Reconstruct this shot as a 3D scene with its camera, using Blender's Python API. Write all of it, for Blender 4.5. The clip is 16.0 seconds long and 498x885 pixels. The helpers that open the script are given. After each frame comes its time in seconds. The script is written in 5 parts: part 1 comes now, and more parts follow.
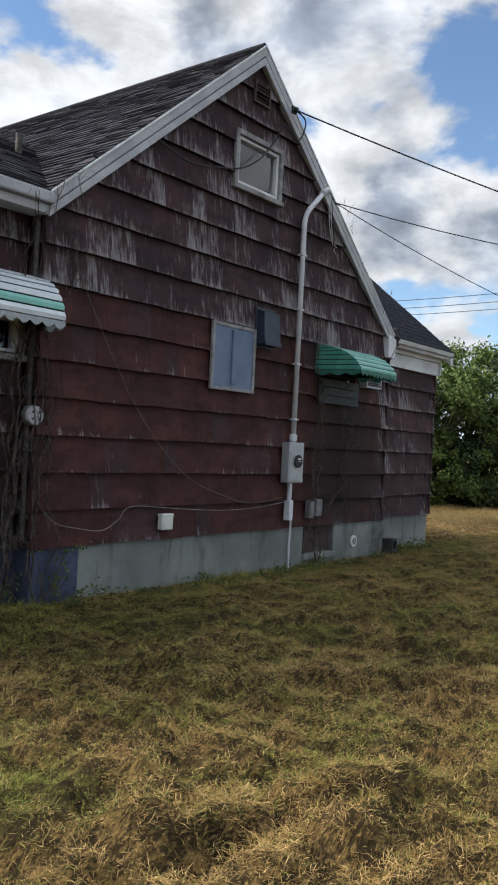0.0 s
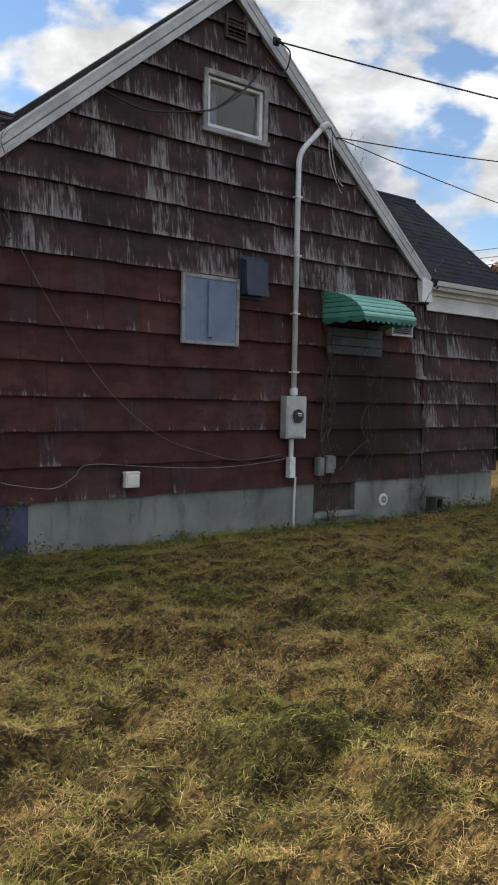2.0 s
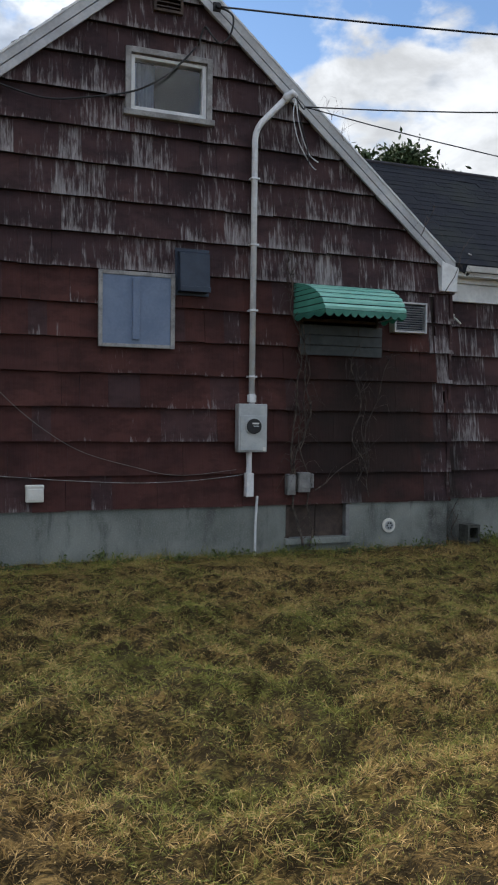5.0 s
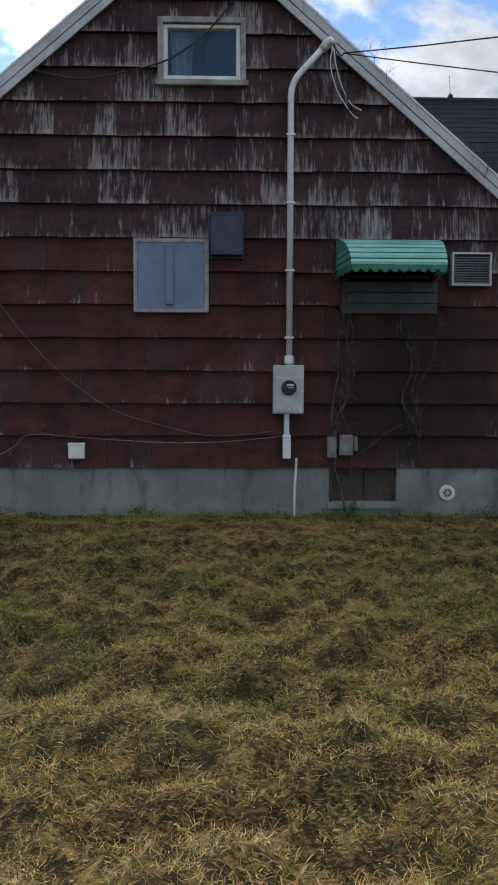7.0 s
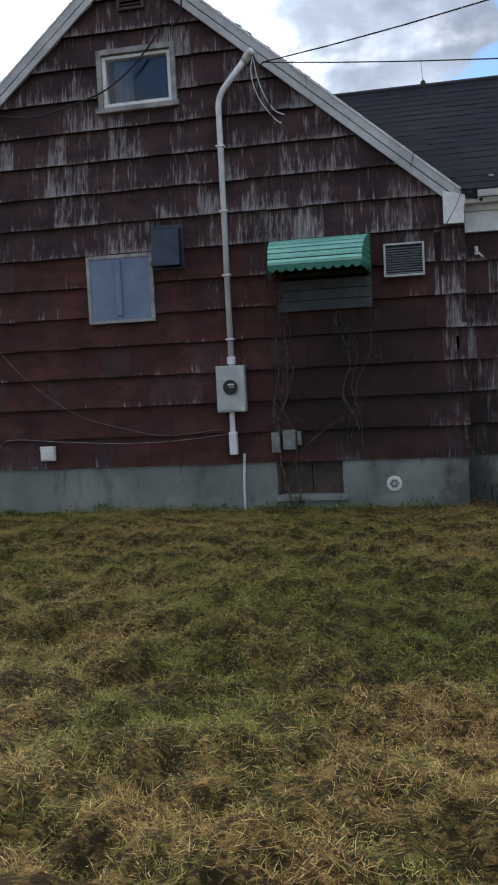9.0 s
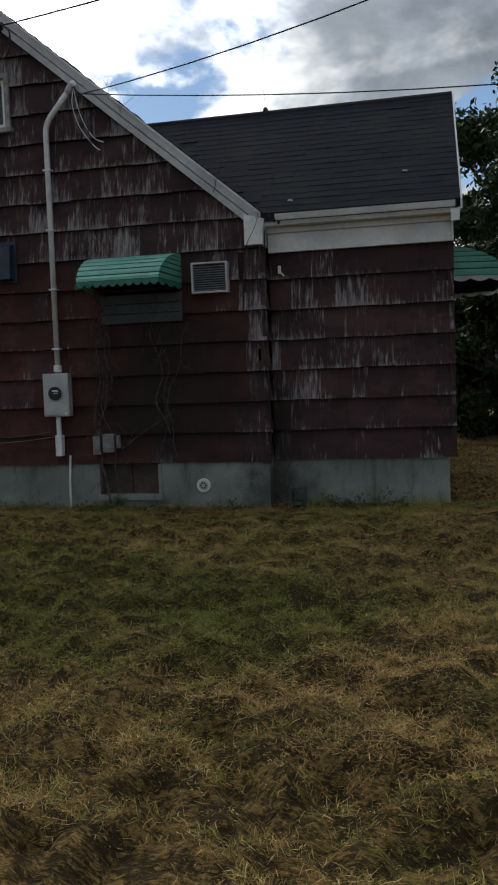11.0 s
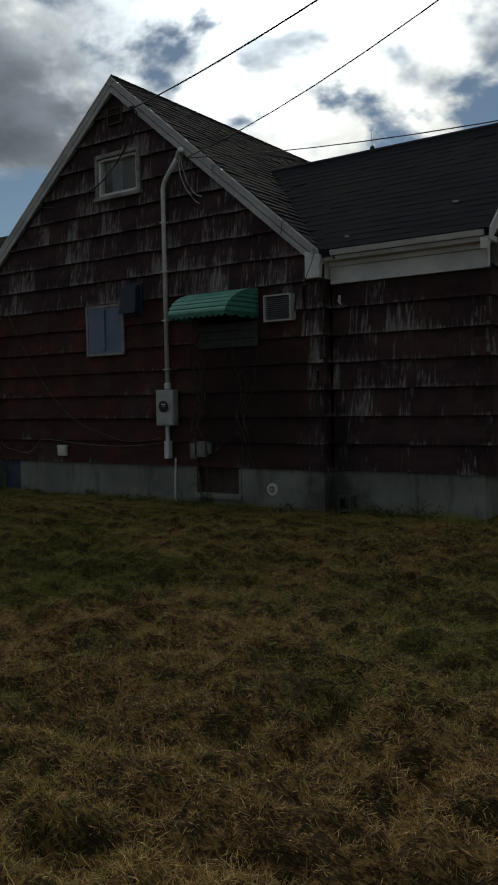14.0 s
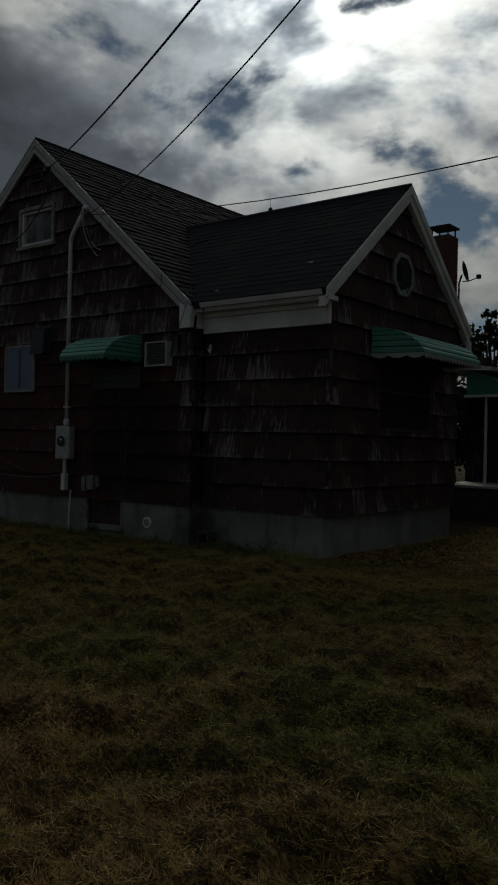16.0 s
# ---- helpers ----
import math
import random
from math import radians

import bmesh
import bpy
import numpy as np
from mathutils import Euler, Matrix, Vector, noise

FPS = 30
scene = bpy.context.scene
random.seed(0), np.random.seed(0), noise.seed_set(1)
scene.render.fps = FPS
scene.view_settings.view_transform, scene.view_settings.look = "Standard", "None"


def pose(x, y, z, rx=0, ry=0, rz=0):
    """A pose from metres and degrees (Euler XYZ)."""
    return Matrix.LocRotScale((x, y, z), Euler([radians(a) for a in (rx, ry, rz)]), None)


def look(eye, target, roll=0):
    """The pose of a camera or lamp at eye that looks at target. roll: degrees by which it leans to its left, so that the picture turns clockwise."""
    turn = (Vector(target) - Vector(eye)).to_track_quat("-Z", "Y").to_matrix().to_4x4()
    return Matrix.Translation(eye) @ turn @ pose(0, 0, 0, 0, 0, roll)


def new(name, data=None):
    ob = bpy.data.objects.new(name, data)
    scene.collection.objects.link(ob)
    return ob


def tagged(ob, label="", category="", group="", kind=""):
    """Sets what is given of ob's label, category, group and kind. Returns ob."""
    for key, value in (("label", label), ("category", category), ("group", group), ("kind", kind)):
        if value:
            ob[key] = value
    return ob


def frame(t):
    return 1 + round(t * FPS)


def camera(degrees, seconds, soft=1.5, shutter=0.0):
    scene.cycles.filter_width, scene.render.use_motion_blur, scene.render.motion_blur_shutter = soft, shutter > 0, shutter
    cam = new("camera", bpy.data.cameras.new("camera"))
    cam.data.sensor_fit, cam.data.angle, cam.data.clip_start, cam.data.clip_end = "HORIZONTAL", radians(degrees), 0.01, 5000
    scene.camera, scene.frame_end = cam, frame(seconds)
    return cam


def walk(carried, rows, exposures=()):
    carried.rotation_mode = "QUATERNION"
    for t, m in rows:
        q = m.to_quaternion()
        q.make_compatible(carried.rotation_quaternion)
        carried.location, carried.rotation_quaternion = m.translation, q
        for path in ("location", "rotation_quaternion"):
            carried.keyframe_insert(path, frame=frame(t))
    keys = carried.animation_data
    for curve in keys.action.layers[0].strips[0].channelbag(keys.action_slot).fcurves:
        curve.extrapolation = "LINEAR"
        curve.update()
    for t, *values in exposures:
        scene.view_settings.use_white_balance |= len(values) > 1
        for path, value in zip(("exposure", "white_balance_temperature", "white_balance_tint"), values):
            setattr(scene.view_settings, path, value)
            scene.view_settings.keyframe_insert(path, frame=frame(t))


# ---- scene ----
cam = camera(33.5, 16.0, soft=2.1)
METRES, EYE, TILT, LEAN, TURN = 22.059, 1.5, 0.0, 0.0, -51.96
START_X, START_Y = -8.6, -6.79
ROWS = [
    (0.0, 0.0, 0.0, 0.0, -0.0, 0.02, -3.01),
    (0.5, 0.0287, 0.0004, 0.0002, 3.89, -0.45, -1.32),
    (1.0, 0.0582, 0.0094, -0.0027, 6.27, -3.09, -0.98),
    (1.5, 0.0873, 0.0168, -0.0023, 9.97, -3.04, -1.17),
    (2.0, 0.1154, 0.0302, -0.0014, 13.0, -2.9, -1.12),
    (2.5, 0.1421, 0.0426, -0.0006, 15.19, -2.97, -2.51),
    (3.0, 0.1654, 0.0596, -0.0002, 14.77, -2.84, -3.07),
    (3.5, 0.1873, 0.0774, -0.0003, 16.27, -2.23, -3.96),
    (4.0, 0.2117, 0.1011, -0.0045, 22.11, 0.39, -2.79),
    (6.5, 0.3303, 0.2104, -0.0053, 44.54, -4.81, 0.63),
    (7.0, 0.3556, 0.2299, -0.0059, 50.34, -4.35, -0.22),
    (7.5, 0.378, 0.2536, -0.0068, 50.88, -4.51, -1.95),
    (8.0, 0.4028, 0.2778, -0.0078, 54.15, -4.28, -0.9),
    (8.5, 0.4212, 0.3038, -0.0066, 58.96, -4.39, 0.95),
    (9.0, 0.4458, 0.3259, -0.0062, 62.9, -4.38, 2.84),
    (9.5, 0.4649, 0.3528, -0.0077, 61.64, -4.05, 3.24),
    (12.0, 0.5688, 0.4564, -0.0099, 68.99, -3.71, 1.52),
    (12.5, 0.5869, 0.4818, -0.0106, 72.54, -3.41, 2.71),
    (13.0, 0.5999, 0.5068, -0.0068, 76.38, -3.1, 3.33),
    (13.5, 0.6156, 0.5295, -0.0059, 85.56, -3.17, 0.37),
    (14.0, 0.6314, 0.5557, -0.0077, 86.94, -2.85, 1.14),
    (14.5, 0.6494, 0.5833, -0.0071, 86.24, -2.69, 1.31),
    (15.0, 0.6605, 0.6125, -0.0066, 85.85, -0.73, 0.27),
    (15.5, 0.6698, 0.6418, -0.0078, 86.77, -0.3, -1.41),
    (16.0, 0.6725, 0.6717, -0.0097, 90.01, 0.16, -1.32),
]
walk(cam, [(t, pose(START_X, START_Y, EYE, TILT, LEAN, TURN) @ pose(METRES * x, METRES * y, METRES * z, 90 + pitch, roll, yaw)) for t, x, y, z, yaw, pitch, roll in ROWS],
     exposures=[(0, 1.00, 6150, 10), (0.5, 1.03, 6150, 10), (1, 1.08, 6350, 10), (3, 1.10, 6400, 10), (3.5, 1.03, 6350, 10), (4, 0.82, 6300, 10), (6.5, 1.42, 5950, 10), (7, 0.93, 5950, 10), (7.5, 1.31, 5850, 10), (8, 1.30, 5800, 10), (8.5, 1.27, 5850, 10), (9, 0.99, 5950, 10), (9.5, 0.73, 6100, 10), (12, -0.25, 6450, 6), (13, -0.74, 6500, 5), (13.5, -1.02, 6520, 4), (14, -1.05, 6550, 4), (15, -1.72, 6550, 4), (16, -2.30, 6550, 4)])

# ---- exposure, sky, sun ----
CLOUD_SHIFT = (7.3, 2.9, 5.1)
SUN_AZ, SUN_EL = radians(33), radians(33)   # to the left of +y, above the horizon
sun_dir = Vector((-math.sin(SUN_AZ) * math.cos(SUN_EL), math.cos(SUN_AZ) * math.cos(SUN_EL), math.sin(SUN_EL)))


class Nodes:
    """Short hand for building a node tree."""

    def __init__(self, tree):
        self.tree = tree

    def node(self, kind, **values):
        n = self.tree.nodes.new(kind)
        for k, v in values.items():
            setattr(n, k, v)
        return n

    def link(self, a, b):
        self.tree.links.new(a, b)

    def put(self, socket, v):
        if isinstance(v, bpy.types.NodeSocket):
            self.link(v, socket)
        elif isinstance(v, tuple) and len(v) == 3 and socket.type == "RGBA":
            socket.default_value = (*v, 1)
        else:
            socket.default_value = v

    def math(self, op, a, b=0.0, c=0.0, clamp=False):
        n = self.node("ShaderNodeMath", operation=op, use_clamp=clamp)
        for i, v in enumerate((a, b, c)):
            self.put(n.inputs[i], v)
        return n.outputs[0]

    def vec(self, op, a, b=(0, 0, 0)):
        n = self.node("ShaderNodeVectorMath", operation=op)
        self.put(n.inputs[0], a)
        self.put(n.inputs[1], b)
        return n.outputs["Value"] if op in ("DOT_PRODUCT", "DISTANCE") else n.outputs[0]

    def mix(self, f, a, b, mode="MIX"):
        n = self.node("ShaderNodeMix", data_type="RGBA", blend_type=mode)
        self.put(n.inputs["Factor"], f)
        self.put(n.inputs[6], a)
        self.put(n.inputs[7], b)
        return n.outputs[2]

    def noise(self, v, scale, detail=3.0, rough=0.55, distort=0.0):
        n = self.node("ShaderNodeTexNoise")
        self.link(v, n.inputs["Vector"])
        for k, x in (("Scale", scale), ("Detail", detail), ("Roughness", rough), ("Distortion", distort)):
            n.inputs[k].default_value = x
        return n.outputs["Fac"]

    def step(self, v, lo, hi, a=0.0, b=1.0):
        n = self.node("ShaderNodeMapRange", interpolation_type="SMOOTHSTEP")
        for i, x in enumerate((v, lo, hi, a, b)):
            self.put(n.inputs[i], x)
        return n.outputs[0]

    def stretch(self, v, x, y, z):
        n = self.node("ShaderNodeMapping")
        self.link(v, n.inputs["Vector"])
        n.inputs["Scale"].default_value = (x, y, z)
        return n.outputs[0]


world = bpy.data.worlds.new("sky")
scene.world = world
world.use_nodes = True
world.node_tree.nodes.clear()
w = Nodes(world.node_tree)
sky = w.node("ShaderNodeTexSky", sky_type="NISHITA", sun_disc=False, sun_elevation=SUN_EL, sun_rotation=-SUN_AZ,
             air_density=1.0, dust_density=0.1, ozone_density=2.0)
ray = w.node("ShaderNodeTexCoord").outputs["Generated"]
parts_xyz = w.node("ShaderNodeSeparateXYZ")
w.link(ray, parts_xyz.inputs[0])
field = w.vec("ADD", w.stretch(ray, 1.0, 1.0, 1.75), CLOUD_SHIFT)
cover = w.noise(field, 4.2, 7.0, 0.53, 0.15)
sunward = w.noise(w.vec("ADD", field, tuple(sun_dir * 0.055)), 4.2, 5.0, 0.57, 0.15)
spread, heavy = cover, cover
for az, el, gain, weight in ((52, 24, 0.10, 0.30), (42, 28, 0.07, 0.10), (3, 22, 0.06, 0.26), (31, 24, 0.0, -0.08), (-38, 24, 0.06, -0.05)):
    bank = tuple(Vector((-math.sin(radians(az)) * math.cos(radians(el)), math.cos(radians(az)) * math.cos(radians(el)), math.sin(radians(el)))))
    lobe = w.math("POWER", w.math("MAXIMUM", w.vec("DOT_PRODUCT", ray, bank), 0.0), 90.0)
    spread = w.math("ADD", spread, w.math("MULTIPLY", lobe, gain))
    heavy = w.math("ADD", heavy, w.math("MULTIPLY", lobe, weight))
mask = w.step(spread, 0.425, 0.50)
lit = w.math("SUBTRACT", cover, sunward)
core = w.step(w.math("SUBTRACT", heavy, w.math("MULTIPLY", lit, 1.6)), 0.47, 0.74)
toward = w.math("MAXIMUM", w.vec("DOT_PRODUCT", ray, tuple(sun_dir)), 0.0)
halo = w.math("POWER", toward, 14.0)
glare = w.math("POWER", toward, 60.0)
thin = w.math("ADD", 0.43, w.math("ADD", w.math("MULTIPLY", halo, 2.8), w.math("MULTIPLY", glare, 5.0)))
thick = w.math("ADD", 0.22, w.math("ADD", w.math("MULTIPLY", halo, 0.40), w.math("MULTIPLY", glare, 1.4)))
dens = w.math("MULTIPLY", core, w.step(w.noise(field, 2.1, 3.0), 0.32, 0.6, 0.45, 1.0))
bright = w.node("ShaderNodeMix", data_type="FLOAT")
w.put(bright.inputs[0], dens)
w.put(bright.inputs[2], thin)
w.put(bright.inputs[3], thick)
tone = w.mix(dens, (1.0, 1.0, 0.99), (0.74, 0.84, 1.0))
cloud = w.vec("SCALE", tone)
billow = w.noise(field, 10.0, 7.0, 0.6, 0.3)
w.put(cloud.node.inputs["Scale"], w.math("MULTIPLY", bright.outputs[0], w.step(billow, 0.3, 0.7, 0.74, 1.2)))
clear = w.vec("SCALE", sky.outputs[0])
clear.node.inputs["Scale"].default_value = 0.085
back = w.node("ShaderNodeBackground")
haze = w.step(parts_xyz.outputs[2], 0.0, 0.10, 1.0, 0.0)
dome = w.vec("SCALE", w.mix(haze, w.mix(mask, clear, cloud), (0.50, 0.55, 0.60)))
w.put(dome.node.inputs["Scale"], w.step(parts_xyz.outputs[2], 0.45, 1.0, 1.0, 2.1))   # an overcast sky is brightest overhead
w.put(back.inputs["Color"], dome)
back.inputs["Strength"].default_value = 1.0
w.link(back.outputs[0], w.node("ShaderNodeOutputWorld").inputs[0])

sun = new("sun", bpy.data.lights.new("sun", "SUN"))
sun.data.energy, sun.data.angle, sun.data.color = 2.4, radians(20), (1.0, 0.89, 0.76)
sun.matrix_world = look(sun_dir * 60, (0, 0, 0))


# ---- materials ----
def material(name, build):
    m = bpy.data.materials.new(name)
    m.use_nodes = True
    m.node_tree.nodes.clear()
    n = Nodes(m.node_tree)
    shader = n.node("ShaderNodeBsdfPrincipled")
    n.link(shader.outputs[0], n.node("ShaderNodeOutputMaterial").inputs[0])
    n.shader = shader
    n.place = n.node("ShaderNodeNewGeometry").outputs["Position"]
    info = n.node("ShaderNodeObjectInfo")
    n.random = info.outputs["Random"]
    n.island = n.node("ShaderNodeNewGeometry").outputs["Random Per Island"]
    build(n, shader.inputs)
    return m


def relief(n, height, distance, strength=0.6):
    b = n.node("ShaderNodeBump")
    b.inputs["Strength"].default_value = strength
    b.inputs["Distance"].default_value = distance
    n.put(b.inputs["Height"], height)
    n.link(b.outputs[0], n.shader.inputs["Normal"])


def plain(name, a, b, rough=0.6, scale=6.0, metal=0.0, fine=0.002, spec=0.4):
    """A painted or raw surface with stains at two scales."""
    def build(n, s):
        big, small = n.noise(n.place, scale, 4.0, 0.6, 0.3), n.noise(n.place, scale * 9, 3.0)
        f = n.step(n.math("ADD", n.math("MULTIPLY", big, 0.7), n.math("MULTIPLY", small, 0.3)), 0.36, 0.66)
        n.put(s["Base Color"], n.mix(f, a, b))
        n.put(s["Roughness"], n.step(small, 0.3, 0.7, rough - 0.08, rough + 0.1))
        s["Metallic"].default_value = metal
        s["Specular IOR Level"].default_value = spec
        relief(n, small, fine)
    return material(name, build)


def cedar(name, wear_lo, wear_hi, dark, light):
    """Painted cedar shingle whose paint flakes off in upright streaks."""
    def build(n, s):
        loose = n.node("ShaderNodeCombineXYZ")
        for i, k in enumerate((7.0, 3.0, 11.0)):
            n.put(loose.inputs[i], n.math("MULTIPLY", n.random, k))
        local = n.node("ShaderNodeTexCoord").outputs["Object"]
        shift = n.vec("ADD", local, loose.outputs[0])
        grain = n.noise(n.stretch(shift, 70, 20, 2.2), 1.0, 5.0, 0.6)
        streak = n.noise(n.stretch(shift, 42, 4, 4.2), 1.0, 6.0, 0.70)
        broad = n.noise(n.stretch(shift, 13, 1, 2.6), 1.0, 4.0, 0.6)
        patch = n.noise(n.stretch(n.place, 1.3, 1.3, 1.6), 1.0, 3.0)
        tone = n.mix(n.step(patch, 0.3, 0.7), dark, light)
        tone = n.mix(n.math("MULTIPLY", n.random, 0.22), tone, (dark[0] * 0.55, dark[1] * 0.6, dark[2] * 0.65))
        soot = n.step(n.noise(n.stretch(n.place, 2.4, 2.4, 5.0), 1.0, 5.0, 0.65), 0.42, 0.66, 0.0, 0.6)
        tone = n.mix(soot, tone, (dark[0] * 0.42, dark[1] * 0.5, dark[2] * 0.5))
        each = n.math("FRACT", n.math("MULTIPLY", n.random, 37.0))
        up = n.node("ShaderNodeSeparateXYZ")
        n.link(local, up.inputs[0])
        foot = n.math("ADD", n.step(up.outputs[2], 0.0, 0.34, 0.030, 0.0), n.step(up.outputs[2], 0.0, 0.07, 0.035, 0.0))
        amount = n.math("ADD", foot, n.math("ADD", n.math("MULTIPLY", streak, 0.40), n.math("ADD", n.math("MULTIPLY", broad, 0.26),
                        n.math("ADD", n.math("MULTIPLY", patch, 0.20), n.math("MULTIPLY", each, 0.09)))))
        bare = n.step(amount, wear_lo, wear_hi, 0.0, 0.85)
        silver = n.mix(n.step(grain, 0.3, 0.7), (0.115, 0.098, 0.098), (0.36, 0.335, 0.33))
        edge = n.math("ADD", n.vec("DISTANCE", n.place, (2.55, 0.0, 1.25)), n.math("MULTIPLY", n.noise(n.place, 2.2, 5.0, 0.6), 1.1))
        mould_and_corner = n.step(edge, 1.15, 2.0, 0.78, 0.0)
        # second ragged blotch, darker towards the inner corner and the wall's foot
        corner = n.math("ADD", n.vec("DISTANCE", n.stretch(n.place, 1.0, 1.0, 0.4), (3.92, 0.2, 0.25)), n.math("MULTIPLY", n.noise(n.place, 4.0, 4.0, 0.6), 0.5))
        mould_and_corner = n.math("MAXIMUM", mould_and_corner, n.step(corner, 0.34, 0.62, 0.8, 0.0))
        n.put(s["Base Color"], n.mix(mould_and_corner, n.mix(bare, tone, silver), (0.016, 0.013, 0.011)))
        n.put(s["Roughness"], n.step(grain, 0.3, 0.7, 0.62, 0.85))
        s["Specular IOR Level"].default_value = 0.15
        relief(n, n.math("SUBTRACT", grain, n.math("MULTIPLY", bare, 0.4)), 0.004)
    return material(name, build)


MAROON, RUST = (0.052, 0.029, 0.030), (0.080, 0.040, 0.038)
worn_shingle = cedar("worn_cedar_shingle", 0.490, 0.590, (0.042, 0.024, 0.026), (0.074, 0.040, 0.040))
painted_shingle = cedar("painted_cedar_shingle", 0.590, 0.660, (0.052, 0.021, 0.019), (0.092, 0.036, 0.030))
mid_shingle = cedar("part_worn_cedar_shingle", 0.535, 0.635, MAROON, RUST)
sheathing = plain("dark_sheathing_boards", (0.02, 0.014, 0.013), (0.035, 0.024, 0.02), 0.9)
trim_white = plain("weathered_white_trim_paint", (0.60, 0.60, 0.595), (0.78, 0.78, 0.77), 0.55, 2.5)
trim_grey = plain("greyed_white_paint", (0.36, 0.36, 0.37), (0.52, 0.52, 0.52), 0.6, 3.0)
casing_grey = plain("bare_greyed_wood", (0.17, 0.16, 0.155), (0.34, 0.33, 0.32), 0.75, 7.0)
galvanised = plain("grey_painted_metal", (0.36, 0.37, 0.37), (0.46, 0.47, 0.46), 0.45, 5.0, 0.35)
pipe_grey = plain("pale_grey_steel_conduit", (0.56, 0.56, 0.57), (0.74, 0.74, 0.74), 0.42, 7.0, 0.1)
panel_blue = plain("blue_grey_board_paint", (0.125, 0.165, 0.245), (0.17, 0.215, 0.305), 0.6, 3.5)
foundation_blue = plain("blue_painted_concrete", (0.032, 0.042, 0.078), (0.080, 0.090, 0.140), 0.8, 4.0)
hood_dark = plain("dark_blue_black_metal", (0.018, 0.027, 0.046), (0.032, 0.044, 0.068), 0.5, 4.0)
black = plain("black_rubber", (0.012, 0.012, 0.013), (0.025, 0.025, 0.026), 0.6)
awning_green = plain("green_enamelled_aluminium", (0.035, 0.17, 0.115), (0.055, 0.235, 0.165), 0.38, 3.0)
awning_pale = plain("pale_green_enamelled_aluminium", (0.155, 0.40, 0.315), (0.24, 0.50, 0.41), 0.38, 3.0)
awning_gap_shade = plain("dark_green_gap_shade", (0.010, 0.040, 0.030), (0.018, 0.062, 0.046), 0.7, 4.0)
awning_mid = plain("mid_green_enamelled_aluminium", (0.065, 0.245, 0.175), (0.10, 0.32, 0.24), 0.4, 3.0)
awning_white = plain("white_enamelled_aluminium", (0.52, 0.56, 0.56), (0.66, 0.69, 0.69), 0.42, 3.0)
butt_shade = plain("shaded_shingle_end_grain", (0.008, 0.006, 0.006), (0.018, 0.013, 0.012), 0.95, 9.0)
old_wood = plain("old_brown_wood", (0.045, 0.032, 0.026), (0.085, 0.06, 0.048), 0.85, 8.0)
vine_bark = plain("dry_grey_vine_bark", (0.022, 0.017, 0.014), (0.115, 0.090, 0.072), 0.9, 12.0)
dirty_block = plain("mossy_dark_concrete", (0.030, 0.032, 0.027), (0.075, 0.075, 0.066), 0.95, 14.0)
old_metal = plain("rusted_dull_metal", (0.055, 0.046, 0.040), (0.13, 0.115, 0.10), 0.75, 16.0, 0.2)
box_grey = plain("weathered_grey_box_metal", (0.15, 0.145, 0.14), (0.25, 0.245, 0.235), 0.6, 9.0, 0.2)
wire_grey = plain("dusty_grey_wire_sheath", (0.10, 0.09, 0.08), (0.17, 0.155, 0.14), 0.7, 9.0)
slat_grey = plain("dusty_grey_slat", (0.20, 0.205, 0.215), (0.30, 0.305, 0.315), 0.6, 9.0)
board_grey = plain("grey_green_board", (0.038, 0.043, 0.044), (0.065, 0.072, 0.070), 0.7, 6.0)
bark = plain("tree_bark", (0.035, 0.028, 0.022), (0.08, 0.065, 0.05), 0.95, 9.0)
brick_red = plain("sooty_brick", (0.10, 0.05, 0.04), (0.17, 0.085, 0.065), 0.85, 10.0)
mortar = plain("grey_mortar", (0.16, 0.15, 0.14), (0.22, 0.21, 0.2), 0.95, 14.0)
white_plastic = plain("yellowed_white_plastic", (0.62, 0.60, 0.54), (0.72, 0.70, 0.64), 0.5, 9.0)
room_dark = plain("unlit_room_surface", (0.030, 0.032, 0.04), (0.045, 0.048, 0.06), 0.9)
curtain_cloth = plain("pale_blue_cloth", (0.32, 0.38, 0.52), (0.48, 0.54, 0.66), 0.9, 5.0)


def concrete_nodes(n, s):
    big, mid, fine = n.noise(n.place, 0.9, 5.0, 0.6, 0.4), n.noise(n.stretch(n.place, 3.2, 3.2, 1.1), 1.0, 5.0, 0.65), n.noise(n.place, 60, 3.0)
    c = n.mix(n.step(big, 0.35, 0.65), (0.125, 0.135, 0.118), (0.225, 0.235, 0.210))
    c = n.mix(n.step(mid, 0.50, 0.70, 0.0, 0.75), c, (0.070, 0.073, 0.066))
    # ragged patch, much darker towards the inner wall corner
    corner_off = n.math("ADD", n.vec("DISTANCE", n.place, (3.84, 0.15, -0.05)), n.math("MULTIPLY", n.noise(n.place, 5.0, 5.0), 0.6))
    c = n.mix(n.step(corner_off, 0.45, 0.95, 0.85, 0.0), c, (0.018, 0.019, 0.016))
    drip = n.noise(n.stretch(n.place, 7.0, 7.0, 0.8), 1.0, 4.0, 0.6)
    c = n.mix(n.step(drip, 0.60, 0.70, 0.0, 0.6), c, (0.060, 0.062, 0.058))
    n.put(s["Base Color"], n.mix(n.step(fine, 0.4, 0.8, 0.0, 0.25), c, (0.40, 0.40, 0.38)))
    s["Roughness"].default_value = 0.9
    relief(n, n.math("ADD", fine, n.math("MULTIPLY", mid, 3.0)), 0.004)


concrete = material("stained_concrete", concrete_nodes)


def asphalt_shingle_nodes(dark, light):
    return lambda n, s: asphalt_shingle(n, s, dark, light)


